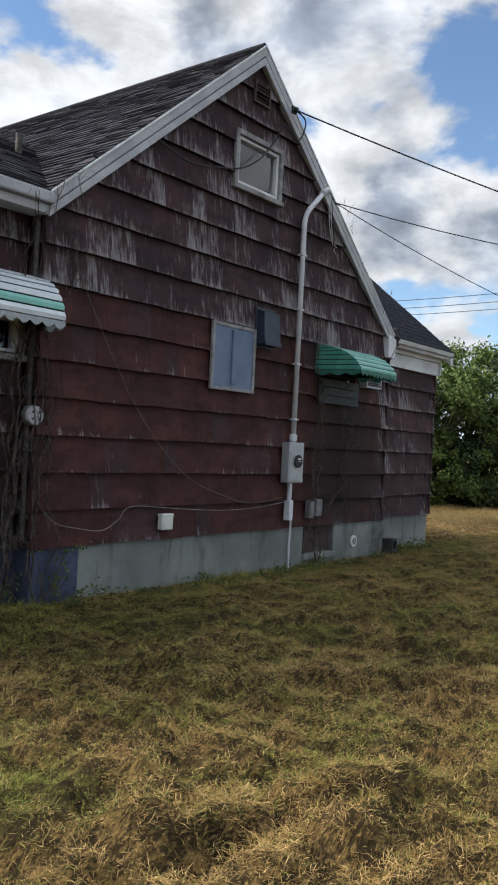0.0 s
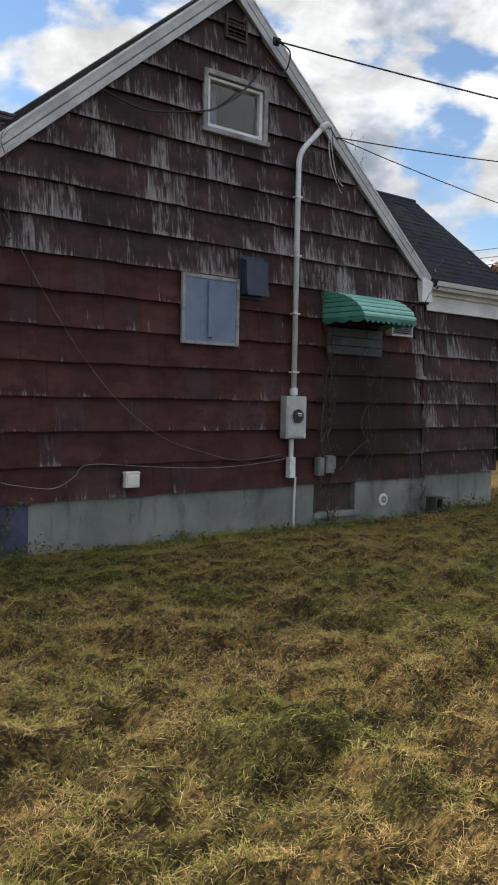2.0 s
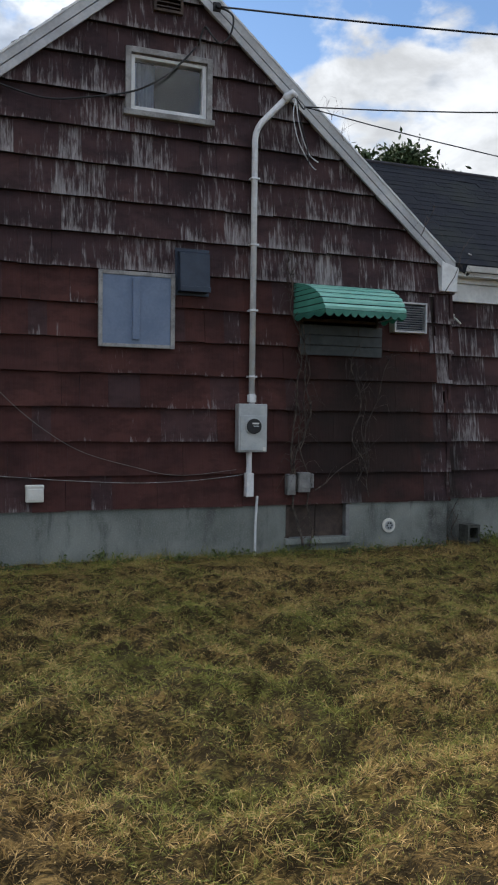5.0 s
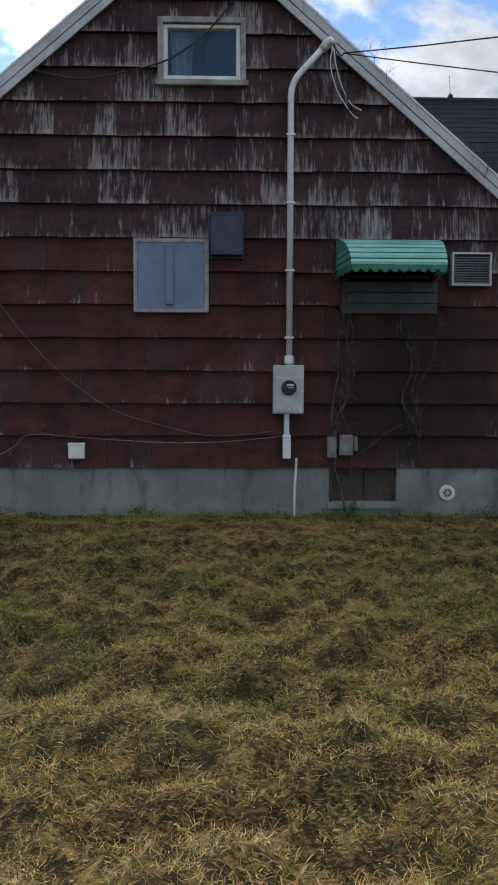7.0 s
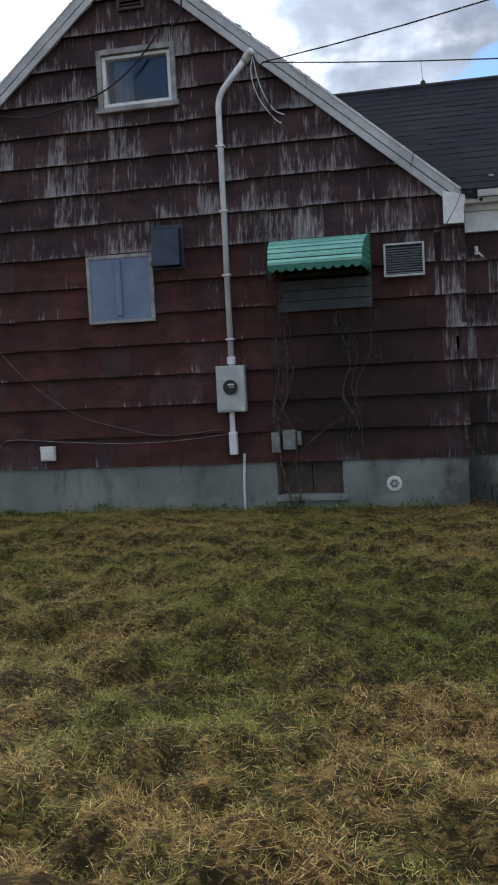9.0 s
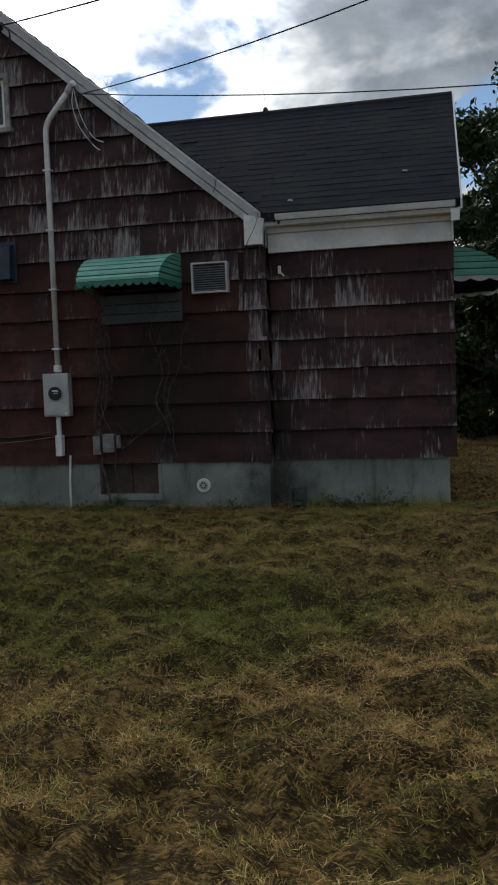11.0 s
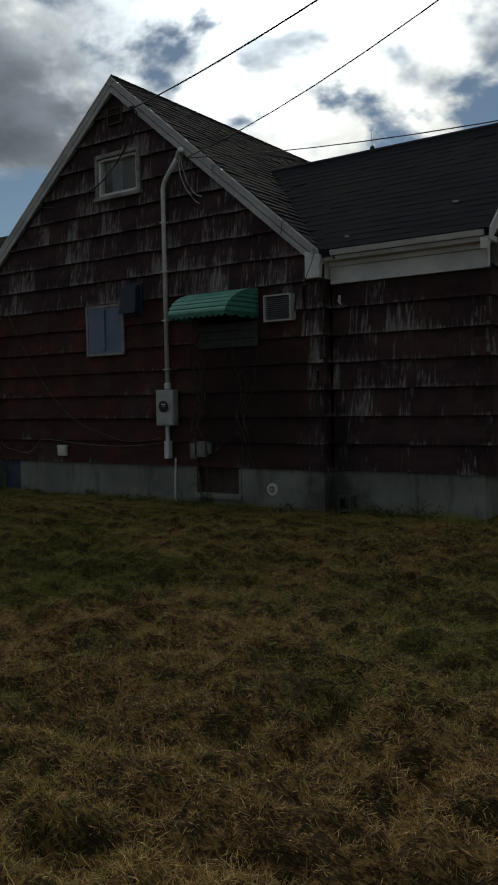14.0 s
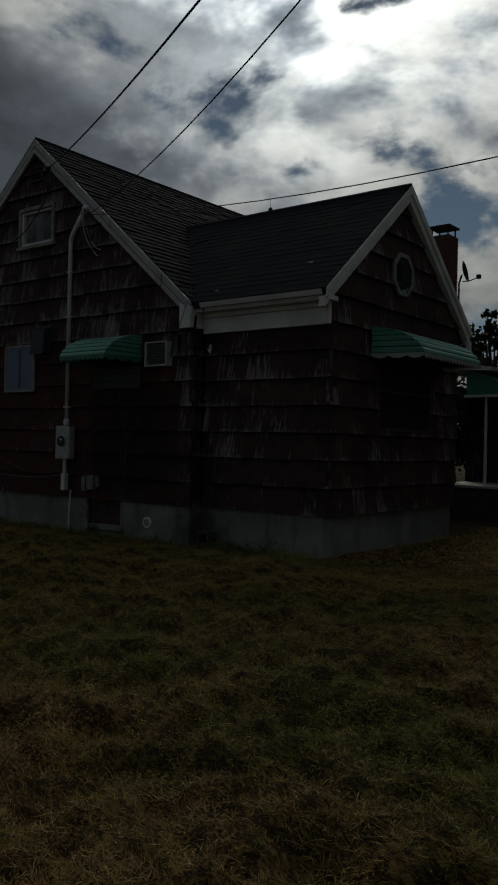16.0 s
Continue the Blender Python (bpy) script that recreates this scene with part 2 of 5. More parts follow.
def asphalt_shingle(n, s, dark, light):
    streak, fine = n.noise(n.stretch(n.place, 1.6, 1.6, 0.7), 1.0, 4.0), n.noise(n.place, 220, 2.0)
    pick = n.math("FRACT", n.math("ADD", n.island, n.random))
    c = n.mix(pick, dark, light)
    c = n.mix(n.step(streak, 0.45, 0.7, 0.0, 0.5), c, (0.030, 0.034, 0.028))
    n.put(s["Base Color"], n.mix(n.step(fine, 0.55, 0.75, 0.0, 0.3), c, (0.085, 0.085, 0.09)))
    s["Roughness"].default_value = 0.95
    s["Specular IOR Level"].default_value = 0.08
    relief(n, fine, 0.003)


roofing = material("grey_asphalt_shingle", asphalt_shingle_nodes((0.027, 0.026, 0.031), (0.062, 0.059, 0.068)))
# dark roofing of the wing, also the shaded copy for the main right slope
roofing_dark = material("dark_shaded_asphalt_shingle", asphalt_shingle_nodes((0.015, 0.017, 0.023), (0.019, 0.021, 0.028)))


def window_glass_nodes(n, s):
    s["Base Color"].default_value = (0.92, 0.95, 0.97, 1)
    s["Roughness"].default_value = 0.02
    s["Transmission Weight"].default_value = 1.0
    s["IOR"].default_value = 1.5
    relief(n, n.noise(n.place, 1.5, 2.0), 0.01, 0.15)


window_glass = material("window_glass", window_glass_nodes)
# opaque near-black pane: the awning's shade is put into its colour
shaded_glass = plain("shaded_dark_glass", (0.010, 0.011, 0.012), (0.022, 0.023, 0.024), 0.42, 4.0, 0.0, 0.001, 0.25)


def turf_tone(n):
    """Green and straw patches of the mown meadow, metres wide."""
    a, b = n.noise(n.place, 0.42, 4.0, 0.6, 0.5), n.noise(n.place, 1.9, 4.0, 0.6)
    tone = n.math("ADD", n.math("MULTIPLY", a, 0.55), n.math("MULTIPLY", b, 0.45))
    ragged = n.noise(n.place, 2.3, 4.0, 0.6)
    xyz = n.node("ShaderNodeSeparateXYZ")
    n.link(n.place, xyz.inputs[0])
    wander = n.math("ADD", xyz.outputs[1], n.math("MULTIPLY", n.math("SUBTRACT", n.noise(n.place, 0.7, 3.0), 0.5), 3.0))
    band = n.math("MULTIPLY", n.math("MULTIPLY", n.step(wander, -6.8, -5.6), n.step(wander, -4.4, -3.0, 1.0, 0.0)), n.step(xyz.outputs[0], -1.5, 1.5))
    tone = n.math("ADD", n.math("SUBTRACT", tone, n.math("MULTIPLY", band, 0.055)), n.step(wander, -7.4, -6.3, 0.045, 0.0))
    for x, y, wide in ((4.4, -5.6, 1.5), (3.0, -5.2, 0.9), (2.2, -6.4, 0.8), (-3.3, -5.5, 0.8), (-6.0, -4.0, 0.7)):
        off = n.math("ADD", n.vec("DISTANCE", n.place, (x, y, -0.2)), n.math("MULTIPLY", ragged, 0.9))
        tone = n.math("SUBTRACT", tone, n.step(off, wide * 0.4 + 0.35, wide + 0.5, 0.085, 0.0))
    return tone


def straw_fibres(n, angle, along, across):
    m = n.node("ShaderNodeMapping")
    n.link(n.place, m.inputs["Vector"])
    m.inputs["Rotation"].default_value = (0, 0, radians(angle))
    m.inputs["Scale"].default_value = (along, across, 20)
    return n.noise(m.outputs[0], 1.0, 3.0, 0.6, 0.6)


def soil_nodes(n, s):
    t, fine = turf_tone(n), n.noise(n.place, 9, 6.0, 0.65)
    mat = n.math("MAXIMUM", n.math("MAXIMUM", straw_fibres(n, 25, 24, 58), straw_fibres(n, 85, 25, 62)), straw_fibres(n, -40, 23, 55))
    c = n.mix(n.step(n.math("ADD", t, n.math("MULTIPLY", n.math("SUBTRACT", fine, 0.5), 0.3)), 0.40, 0.56), (0.098, 0.092, 0.022), (0.200, 0.130, 0.044))
    c = n.mix(n.step(n.math("ADD", n.math("MULTIPLY", mat, 0.6), n.math("MULTIPLY", fine, 0.4)), 0.49, 0.64), (0.030, 0.021, 0.009), c)
    xyz = n.node("ShaderNodeSeparateXYZ")
    n.link(n.place, xyz.inputs[0])
    # sunlight on the far meadow, put in as a paler straw colour
    sunlit_meadow = n.math("MULTIPLY", n.step(n.math("ADD", xyz.outputs[0], n.math("MULTIPLY", fine, 3.0)), 8.6, 11.5), n.step(xyz.outputs[1], 0.6, 3.0, 0.0, 0.7))
    n.put(s["Base Color"], n.mix(sunlit_meadow, c, n.mix(fine, (0.30, 0.205, 0.075), (0.52, 0.385, 0.165))))
    s["Roughness"].default_value = 0.95
    s["Specular IOR Level"].default_value = 0.1
    relief(n, n.math("ADD", mat, fine), 0.05, 0.8)


soil = material("mown_meadow_ground", soil_nodes)


def blade_nodes(straw_bias):
    def build(n, s):
        near_house = n.node("ShaderNodeSeparateXYZ")
        n.link(n.place, near_house.inputs[0])
        shade_grown = n.math("MULTIPLY", n.step(near_house.outputs[1], -3.2, -0.6), 0.04)
        t = n.math("ADD", n.math("SUBTRACT", turf_tone(n), shade_grown), n.math("MULTIPLY", n.math("SUBTRACT", n.island, 0.5), 0.22))
        other = n.math("FRACT", n.math("MULTIPLY", n.island, 53.0))
        green = n.mix(other, (0.082, 0.100, 0.018), (0.290, 0.285, 0.060))
        straw = n.mix(n.math("POWER", other, 1.6), (0.270, 0.168, 0.052), (0.60, 0.415, 0.172))
        n.put(s["Base Color"], n.mix(n.step(t, 0.478 - straw_bias, 0.535 - straw_bias), green, straw))
        s["Roughness"].default_value = 0.75
        s["Specular IOR Level"].default_value = 0.2
    return build


grass_blade = material("grass_blades", blade_nodes(-0.014))
green_blade = material("green_weed_blades", blade_nodes(-0.16))
hay_blade = material("dry_hay", blade_nodes(0.072))
# lit copy of the hay: far meadow's sunlight carried by straw colour
sunlit_straw = material("sunlit_meadow_straw", blade_nodes(0.2))


def leaf_nodes(dark, light):
    def build(n, s):
        t = n.noise(n.place, 0.7, 3.0)
        c = n.mix(n.math("ADD", n.math("MULTIPLY", n.island, 0.6), n.math("MULTIPLY", t, 0.4)), dark, light)
        n.put(s["Base Color"], c)
        s["Roughness"].default_value = 0.6
        s["Specular IOR Level"].default_value = 0.25
    return build


leaf_green = material("tree_leaves", leaf_nodes((0.045, 0.085, 0.018), (0.165, 0.215, 0.050)))
leaf_dark = material("dark_tree_leaves", leaf_nodes((0.018, 0.036, 0.012), (0.060, 0.088, 0.028)))
leaf_rust = material("rusty_tree_leaves", leaf_nodes((0.060, 0.028, 0.018), (0.150, 0.075, 0.040)))
weed_leaf = material("weed_leaves", leaf_nodes((0.040, 0.062, 0.018), (0.130, 0.155, 0.045)))


# ---- mesh helpers ----
def part(name, bm, mat, parent=None, label="", smooth=False):
    """Links a bmesh as one mesh object under a thing or a part."""
    me = bpy.data.meshes.new(name)
    bm.to_mesh(me)
    bm.free()
    me.materials.append(mat)
    if smooth:
        me.polygons.foreach_set("use_smooth", [True] * len(me.polygons))
    ob = new(name, me)
    ob.parent = parent
    if label:
        ob["label"] = label
    return ob


def thing(name, label, category, group="", kind="", at=(0, 0, 0)):
    ob = new(name)
    ob.empty_display_size = 0.1
    ob.location = at
    return tagged(ob, label, category, group, kind)


def add_box(bm, lo, hi, bevel=0.0):
    lo, hi = Vector(lo), Vector(hi)
    r = bmesh.ops.create_cube(bm, size=1.0, matrix=Matrix.Translation((lo + hi) / 2) @ Matrix.Diagonal((*(hi - lo), 1)))
    if bevel:
        edges = list({e for v in r["verts"] for e in v.link_edges})
        bmesh.ops.bevel(bm, geom=edges, offset=bevel, segments=2, affect="EDGES", profile=0.5)
    return bm


def box(lo, hi, bevel=0.0):
    return add_box(bmesh.new(), lo, hi, bevel)


def add_prism(bm, outline, d):
    """A closed outline (list of points) pushed along d."""
    a = [bm.verts.new(p) for p in outline]
    b = [bm.verts.new(Vector(p) + Vector(d)) for p in outline]
    bm.faces.new(a)
    bm.faces.new(b[::-1])
    for i in range(len(a)):
        j = (i + 1) % len(a)
        bm.faces.new((a[j], a[i], b[i], b[j]))
    bmesh.ops.recalc_face_normals(bm, faces=bm.faces)
    return bm


def prism(outline, d):
    return add_prism(bmesh.new(), outline, d)


def add_tube(bm, points, radii, sides=10, cap=True):
    """A round bar along points; radii one number or one for each point."""
    pts = [Vector(p) for p in points]
    if not isinstance(radii, (list, tuple)):
        radii = [radii] * len(pts)
    rings, side = [], None
    for i, p in enumerate(pts):
        d = (pts[min(i + 1, len(pts) - 1)] - pts[max(i - 1, 0)]).normalized()
        if side is None:
            side = d.orthogonal().normalized()
        side = (side - d * side.dot(d)).normalized()
        up = d.cross(side)
        rings.append([bm.verts.new(p + radii[i] * (math.cos(k * math.tau / sides) * side + math.sin(k * math.tau / sides) * up)) for k in range(sides)])
    for a, b in zip(rings, rings[1:]):
        for k in range(sides):
            bm.faces.new((a[k], a[(k + 1) % sides], b[(k + 1) % sides], b[k]))
    if cap:
        bm.faces.new(rings[0][::-1])
        bm.faces.new(rings[-1])
    return bm


def tube(points, radii, sides=10):
    return add_tube(bmesh.new(), points, radii, sides)


def disc_bar(centre, axis, radius, length, sides=24):
    c, a = Vector(centre), Vector(axis).normalized()
    e = 0.12 * min(radius, length)
    return tube([c, c + a * 1e-4, c + a * (length - e), c + a * length], [radius * 0.98, radius, radius, radius - e], sides)


# ---- the ground ----
def lattice(x, y, scale, seed):
    """Smooth value noise from 0 to 1 over the plane, for numbers or arrays."""
    grid = np.random.default_rng(seed).uniform(0, 1, (64, 64))
    u, v = np.asarray(x, float) * scale + 500.0, np.asarray(y, float) * scale + 500.0
    i, j = np.floor(u).astype(int), np.floor(v).astype(int)
    f, g = u - i, v - j
    f, g = f * f * (3 - 2 * f), g * g * (3 - 2 * g)
    q = lambda a, b: grid[a % 64, b % 64]
    return (q(i, j) * (1 - f) + q(i + 1, j) * f) * (1 - g) + (q(i, j + 1) * (1 - f) + q(i + 1, j + 1) * f) * g


def windrow(x, y):
    """Long low rows of cut grass that the mower left along the wall."""
    return lattice(x * 0.2 + y * 0.05, y + 0.18 * np.sin(x * 0.9), 1.55, 51)


def ground_z(x, y):
    """Height of the meadow: a little lower at the house, with lumps of cut grass."""
    x, y = np.asarray(x, float), np.asarray(y, float)
    base = -0.26 + 0.12 * np.clip((-y - 0.4) / 5.0, 0, 1)
    rows = 0.110 * (windrow(x, y) - 0.5) + 0.100 * (lattice(x * 0.35 + y * 0.08, y, 3.6, 52) - 0.5)
    lumps = rows + 0.050 * (lattice(x, y, 1.1, 1) - 0.5) + 0.050 * (lattice(x, y, 2.9, 2) - 0.5) + 0.150 * (lattice(x, y, 6.3, 3) - 0.5) + 0.095 * (lattice(x, y, 12.0, 4) - 0.5) - 0.16 * np.clip(lattice(x * 0.5, y, 6.7, 5) - 0.62, 0, 1)
    inside = np.clip(0.15 + np.maximum(0, -y) * 0.35, 0, 1)
    return base + lumps * inside


def ground_height(x, y):
    return float(ground_z(x, y))


def steps_out(lo, hi, fine, far):
    mid = [lo + i * fine for i in range(int((hi - lo) / fine) + 1)]
    left, right, d = [], [], fine
    while not left or left[-1] > -far:
        d *= 1.35
        left.append((left[-1] if left else mid[0]) - d)
        right.append((right[-1] if right else mid[-1]) + d)
    return left[::-1] + mid + right


gx, gy = steps_out(-10, 14, 0.06, 1800), steps_out(-11, 0.4, 0.06, 1800)
mx, my = np.meshgrid(gx, gy)
verts = np.stack([mx, my, ground_z(mx, my)], 2).reshape(-1, 3).tolist()
nx = len(gx)
faces = [(j * nx + i, j * nx + i + 1, (j + 1) * nx + i + 1, (j + 1) * nx + i) for j in range(len(gy) - 1) for i in range(nx - 1)]
me = bpy.data.meshes.new("ground")
me.from_pydata(verts, [], faces)
me.materials.append(soil)
me.polygons.foreach_set("use_smooth", [True] * len(me.polygons))
ground = tagged(new("ground", me), "mown meadow of dry straw and green grass", "ground", kind="structure")


# ---- the house: plan ----
APEX_X, APEX_Z, PITCH = -0.1, 6.70, 0.845        # main ridge, rise for each metre
MAIN_L, MAIN_R, BACK = -3.38, 3.78, 9.5
WING_Y, WING_END, WING_R = 0.25, 4.40, 6.08      # right wing: front wall, back wall, gable end wall
WRIDGE_Y, WRIDGE_Z, WPITCH = 2.31, 5.38, 0.83
LEFT_X = -7.2
FOOT, SILL, COURSE = -0.45, 0.32, 0.385
SET = 0.035                                         # sheathing behind the line of the shingle butts

house = thing("house", "old wooden cottage clad in worn maroon cedar shingles, cross gabled", "house")
rng = random.Random(5)
shingle_meshes = {}


def wall_slab(name, origin, u, n, length, z0, z1, cuts, planes, mat, label, thick=0.16):
    """A wall of given thickness behind the plane through origin, with openings cut through, trimmed by planes."""
    bm = bmesh.new()
    o, u, n = Vector(origin), Vector(u), Vector(n)
    us = sorted({0.0, length, *[c for q in cuts for c in q[:2]]})
    zs = sorted({z0, z1, *[c for q in cuts for c in q[2:]]})
    for a, b in zip(us, us[1:]):
        for c, d in zip(zs, zs[1:]):
            if any(q[0] - 1e-6 <= a and b <= q[1] + 1e-6 and q[2] - 1e-6 <= c and d <= q[3] + 1e-6 for q in cuts):
                continue
            base = [o + u * s + Vector((0, 0, z)) for s, z in ((a, c), (b, c), (b, d), (a, d))]
            add_prism(bm, base, -n * thick)
    bmesh.ops.remove_doubles(bm, verts=bm.verts[:], dist=1e-4)
    for co, no in planes:
        bmesh.ops.bisect_plane(bm, geom=bm.verts[:] + bm.edges[:] + bm.faces[:], plane_co=co, plane_no=no, clear_outer=True)
    return part(name, bm, mat, house, label)


def shingle_rows(wall, origin, u, n, length, z1, cuts, planes, choose, first=SILL):
    """Courses of single shingles nailed on a wall: u along it, n outwards."""
    o, u, n = Vector(origin), Vector(u), Vector(n)
    basis = Matrix((u, -n, Vector((0, 0, 1)))).transposed().to_4x4()
    row = 0
    while first + row * COURSE < z1:
        zb = first + row * COURSE
        s = -rng.uniform(0, 0.15)
        while s < length:
            wide = rng.choice((0.20, 0.24, 0.28, 0.32, 0.36))
            a, b = max(s, 0.0), min(s + wide - rng.choice((0.0006, 0.0006, 0.003)), length)
            s += wide
            if b - a < 0.03:
                continue
            drop = rng.choice((-0.006, 0.0, 0.0, 0.004))
            pieces = [(a, b, zb + drop, zb + COURSE + 0.02)]
            for q in cuts:
                rest = []
                for (pa, pb, pc, pd) in pieces:
                    if q[0] >= pb or q[1] <= pa or q[2] >= pd or q[3] <= pc:
                        rest.append((pa, pb, pc, pd))
                        continue
                    if q[0] > pa:
                        rest.append((pa, q[0], pc, pd))
                    if q[1] < pb:
                        rest.append((q[1], pb, pc, pd))
                    ma, mb = max(pa, q[0]), min(pb, q[1])
                    if q[2] > pc:
                        rest.append((ma, mb, pc, q[2]))
                    if q[3] < pd:
                        rest.append((ma, mb, q[3], pd))
                pieces = rest
            for pa, pb, pc, pd in pieces:
                if pb - pa < 0.015 or pd - pc < 0.03:
                    continue
                mid = o + u * ((pa + pb) / 2) + Vector((0, 0, pc))
                hw, hh = (pb - pa) / 2, pd - pc
                lo_t = 0.070 - 0.058 * (pc - zb) / COURSE
                hi_t = 0.070 - 0.058 * (pd - zb) / COURSE
                corners = [mid + u * e + Vector((0, 0, h)) for e in (-hw, hw) for h in (0, hh)]
                out = [[(c - Vector(co)).dot(Vector(no)) > 0 for c in corners] for co, no in planes]
                if any(all(k) for k in out):
                    continue
                trimmed = any(any(k) for k in out)
                key = (round(hw, 3), round(hh, 3), round(lo_t, 4))
                mat = choose(mid, rng)
                me = None if trimmed else shingle_meshes.get((key, mat.name))
                if me is None:
                    bm = bmesh.new()
                    add_prism(bm, [(-hw, 0, 0), (-hw, -lo_t, 0), (-hw, -hi_t, hh), (-hw, 0, hh)], (2 * hw, 0, 0))
                    if trimmed:
                        inv = (Matrix.Translation(mid) @ basis).inverted()
                        for co, no in planes:
                            bmesh.ops.bisect_plane(bm, geom=bm.verts[:] + bm.edges[:] + bm.faces[:], plane_co=inv @ Vector(co),
                                                   plane_no=inv.to_3x3() @ Vector(no), clear_outer=True)
                    # butt undersides painted near-black: the shade line below each course
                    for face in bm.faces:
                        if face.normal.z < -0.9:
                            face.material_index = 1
                    me = bpy.data.meshes.new("shingle")
                    bm.to_mesh(me)
                    bm.free()
                    me.materials.append(mat)
                    me.materials.append(butt_shade)
                    if not trimmed:
                        shingle_meshes[(key, mat.name)] = me
                ob = new("shingle", me)
                ob.matrix_world = Matrix.Translation(mid + n * rng.uniform(0, 0.002)) @ basis @ Matrix.Rotation(radians(rng.uniform(-0.35, 0.35)), 4, "Y")
                ob.parent = wall
        row += 1


def slope_planes(co, along, pitch):
    """Two trimming planes under a gable roof whose ridge passes through co; along is the level direction across the gable."""
    a = Vector(along)
    return [(co, Vector((0, 0, 1)) + a * pitch), (co, Vector((0, 0, 1)) - a * pitch)]


def gable_choice(mid, r):
    if (mid.x > 2.8 and mid.z > 2.25) or (mid.x > 3.45 and r.random() < 0.5):
        return worn_shingle
    if mid.z > 2.98:
        return worn_shingle if r.random() < 0.85 else mid_shingle
    return painted_shingle if r.random() < 0.9 else mid_shingle


def wing_choice(mid, r):
    return mid_shingle if r.random() < (0.7 if mid.x > 4.4 else 0.35) else worn_shingle


main_cuts = [(-0.50 - MAIN_L, 0.40 - MAIN_L, 4.82, 5.42), (1.62 - MAIN_L, 2.70 - MAIN_L, 2.22, 2.95), (2.90 - MAIN_L, 3.31 - MAIN_L, 2.50, 2.84)]
main_planes = slope_planes((APEX_X, 0, APEX_Z - 0.12), (1, 0, 0), PITCH)
gable_wall = wall_slab("gable_wall", (MAIN_L, SET, 0), (1, 0, 0), (0, -1, 0), MAIN_R - MAIN_L, SILL, APEX_Z, main_cuts, main_planes, sheathing,
                       "gable wall of flaking maroon shingles, bare above and painted below")
right_front = wall_slab("wing_wall", (MAIN_R, WING_Y + SET, 0), (1, 0, 0), (0, -1, 0), WING_R - MAIN_R, SILL, 3.35, [], [], sheathing, "short wall of maroon shingles under white frieze")
end_cuts = [(1.35, 3.1, 1.55, 2.75)]
end_planes = slope_planes((WING_R, WRIDGE_Y, WRIDGE_Z - 0.12), (0, 1, 0), WPITCH)
wing_end = wall_slab("wing_gable_wall", (WING_R - SET, WING_Y, 0), (0, 1, 0), (1, 0, 0), WING_END - WING_Y, SILL, WRIDGE_Z, end_cuts, end_planes, sheathing, "side gable wall of dark maroon shingles")
left_cuts = [(-4.70 - LEFT_X, -3.50 - LEFT_X, 2.28, 2.95)]
left_front = wall_slab("wing_wall", (LEFT_X, WING_Y + SET, 0), (1, 0, 0), (0, -1, 0), MAIN_L - LEFT_X, SILL, 3.75, left_cuts, [], sheathing, "wing wall of maroon shingles hung with dry vines")
for name, o, u, n, L, top in (
        ("side_wall", (MAIN_L + SET, WING_Y, 0), (0, -1, 0), (-1, 0, 0), WING_Y - SET, 3.6), ("side_wall", (MAIN_R - SET, SET, 0), (0, 1, 0), (1, 0, 0), WING_Y - SET, 3.3),
        ("back_wall", (WING_R, WING_END, 0), (-1, 0, 0), (0, 1, 0), WING_R - MAIN_R, 3.3), ("back_wall", (MAIN_R, BACK, 0), (-1, 0, 0), (0, 1, 0), MAIN_R - MAIN_L, APEX_Z),
        ("side_wall", (MAIN_R, WING_END, 0), (0, 1, 0), (1, 0, 0), BACK - WING_END, 3.3), ("side_wall", (MAIN_L, BACK, 0), (0, -1, 0), (-1, 0, 0), BACK - WING_END, 3.4),
        ("back_wall", (MAIN_L, WING_END, 0), (-1, 0, 0), (0, 1, 0), MAIN_L - LEFT_X, 3.4), ("wing_gable_wall", (LEFT_X, WING_END, 0), (0, -1, 0), (-1, 0, 0), WING_END - WING_Y, WRIDGE_Z)):
    planes = main_planes if name == "back_wall" and top == APEX_Z else end_planes if top == WRIDGE_Z else []
    wall_slab(name, o, u, n, L, SILL, top, [], planes, mid_shingle, "")

# concrete foundation, with a hatch and a blue painted stretch
HATCH = (1.47, 2.33, -0.12, 0.31)
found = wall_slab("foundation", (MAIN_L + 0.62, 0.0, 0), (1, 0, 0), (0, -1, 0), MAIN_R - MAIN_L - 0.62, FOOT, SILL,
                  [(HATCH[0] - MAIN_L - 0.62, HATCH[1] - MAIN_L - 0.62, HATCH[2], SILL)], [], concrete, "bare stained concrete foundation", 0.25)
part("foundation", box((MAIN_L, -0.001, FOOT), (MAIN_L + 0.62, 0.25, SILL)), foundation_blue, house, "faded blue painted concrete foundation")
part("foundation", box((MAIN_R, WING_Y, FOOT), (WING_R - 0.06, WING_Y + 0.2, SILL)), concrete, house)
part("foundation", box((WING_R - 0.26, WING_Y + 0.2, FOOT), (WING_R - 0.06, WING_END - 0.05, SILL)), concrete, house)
part("foundation", box((LEFT_X, WING_Y, FOOT), (MAIN_L, WING_Y + 0.2, SILL)), foundation_blue, house)


# ---- roofs ----
def roof_slab(name, quad, thick, label="", mat=roofing):
    """A sloping slab: four corners, eave then ridge, thickness downwards."""
    bm = prism([Vector(p) for p in quad], (0, 0, -thick))
    return part(name, bm, mat, house, label)


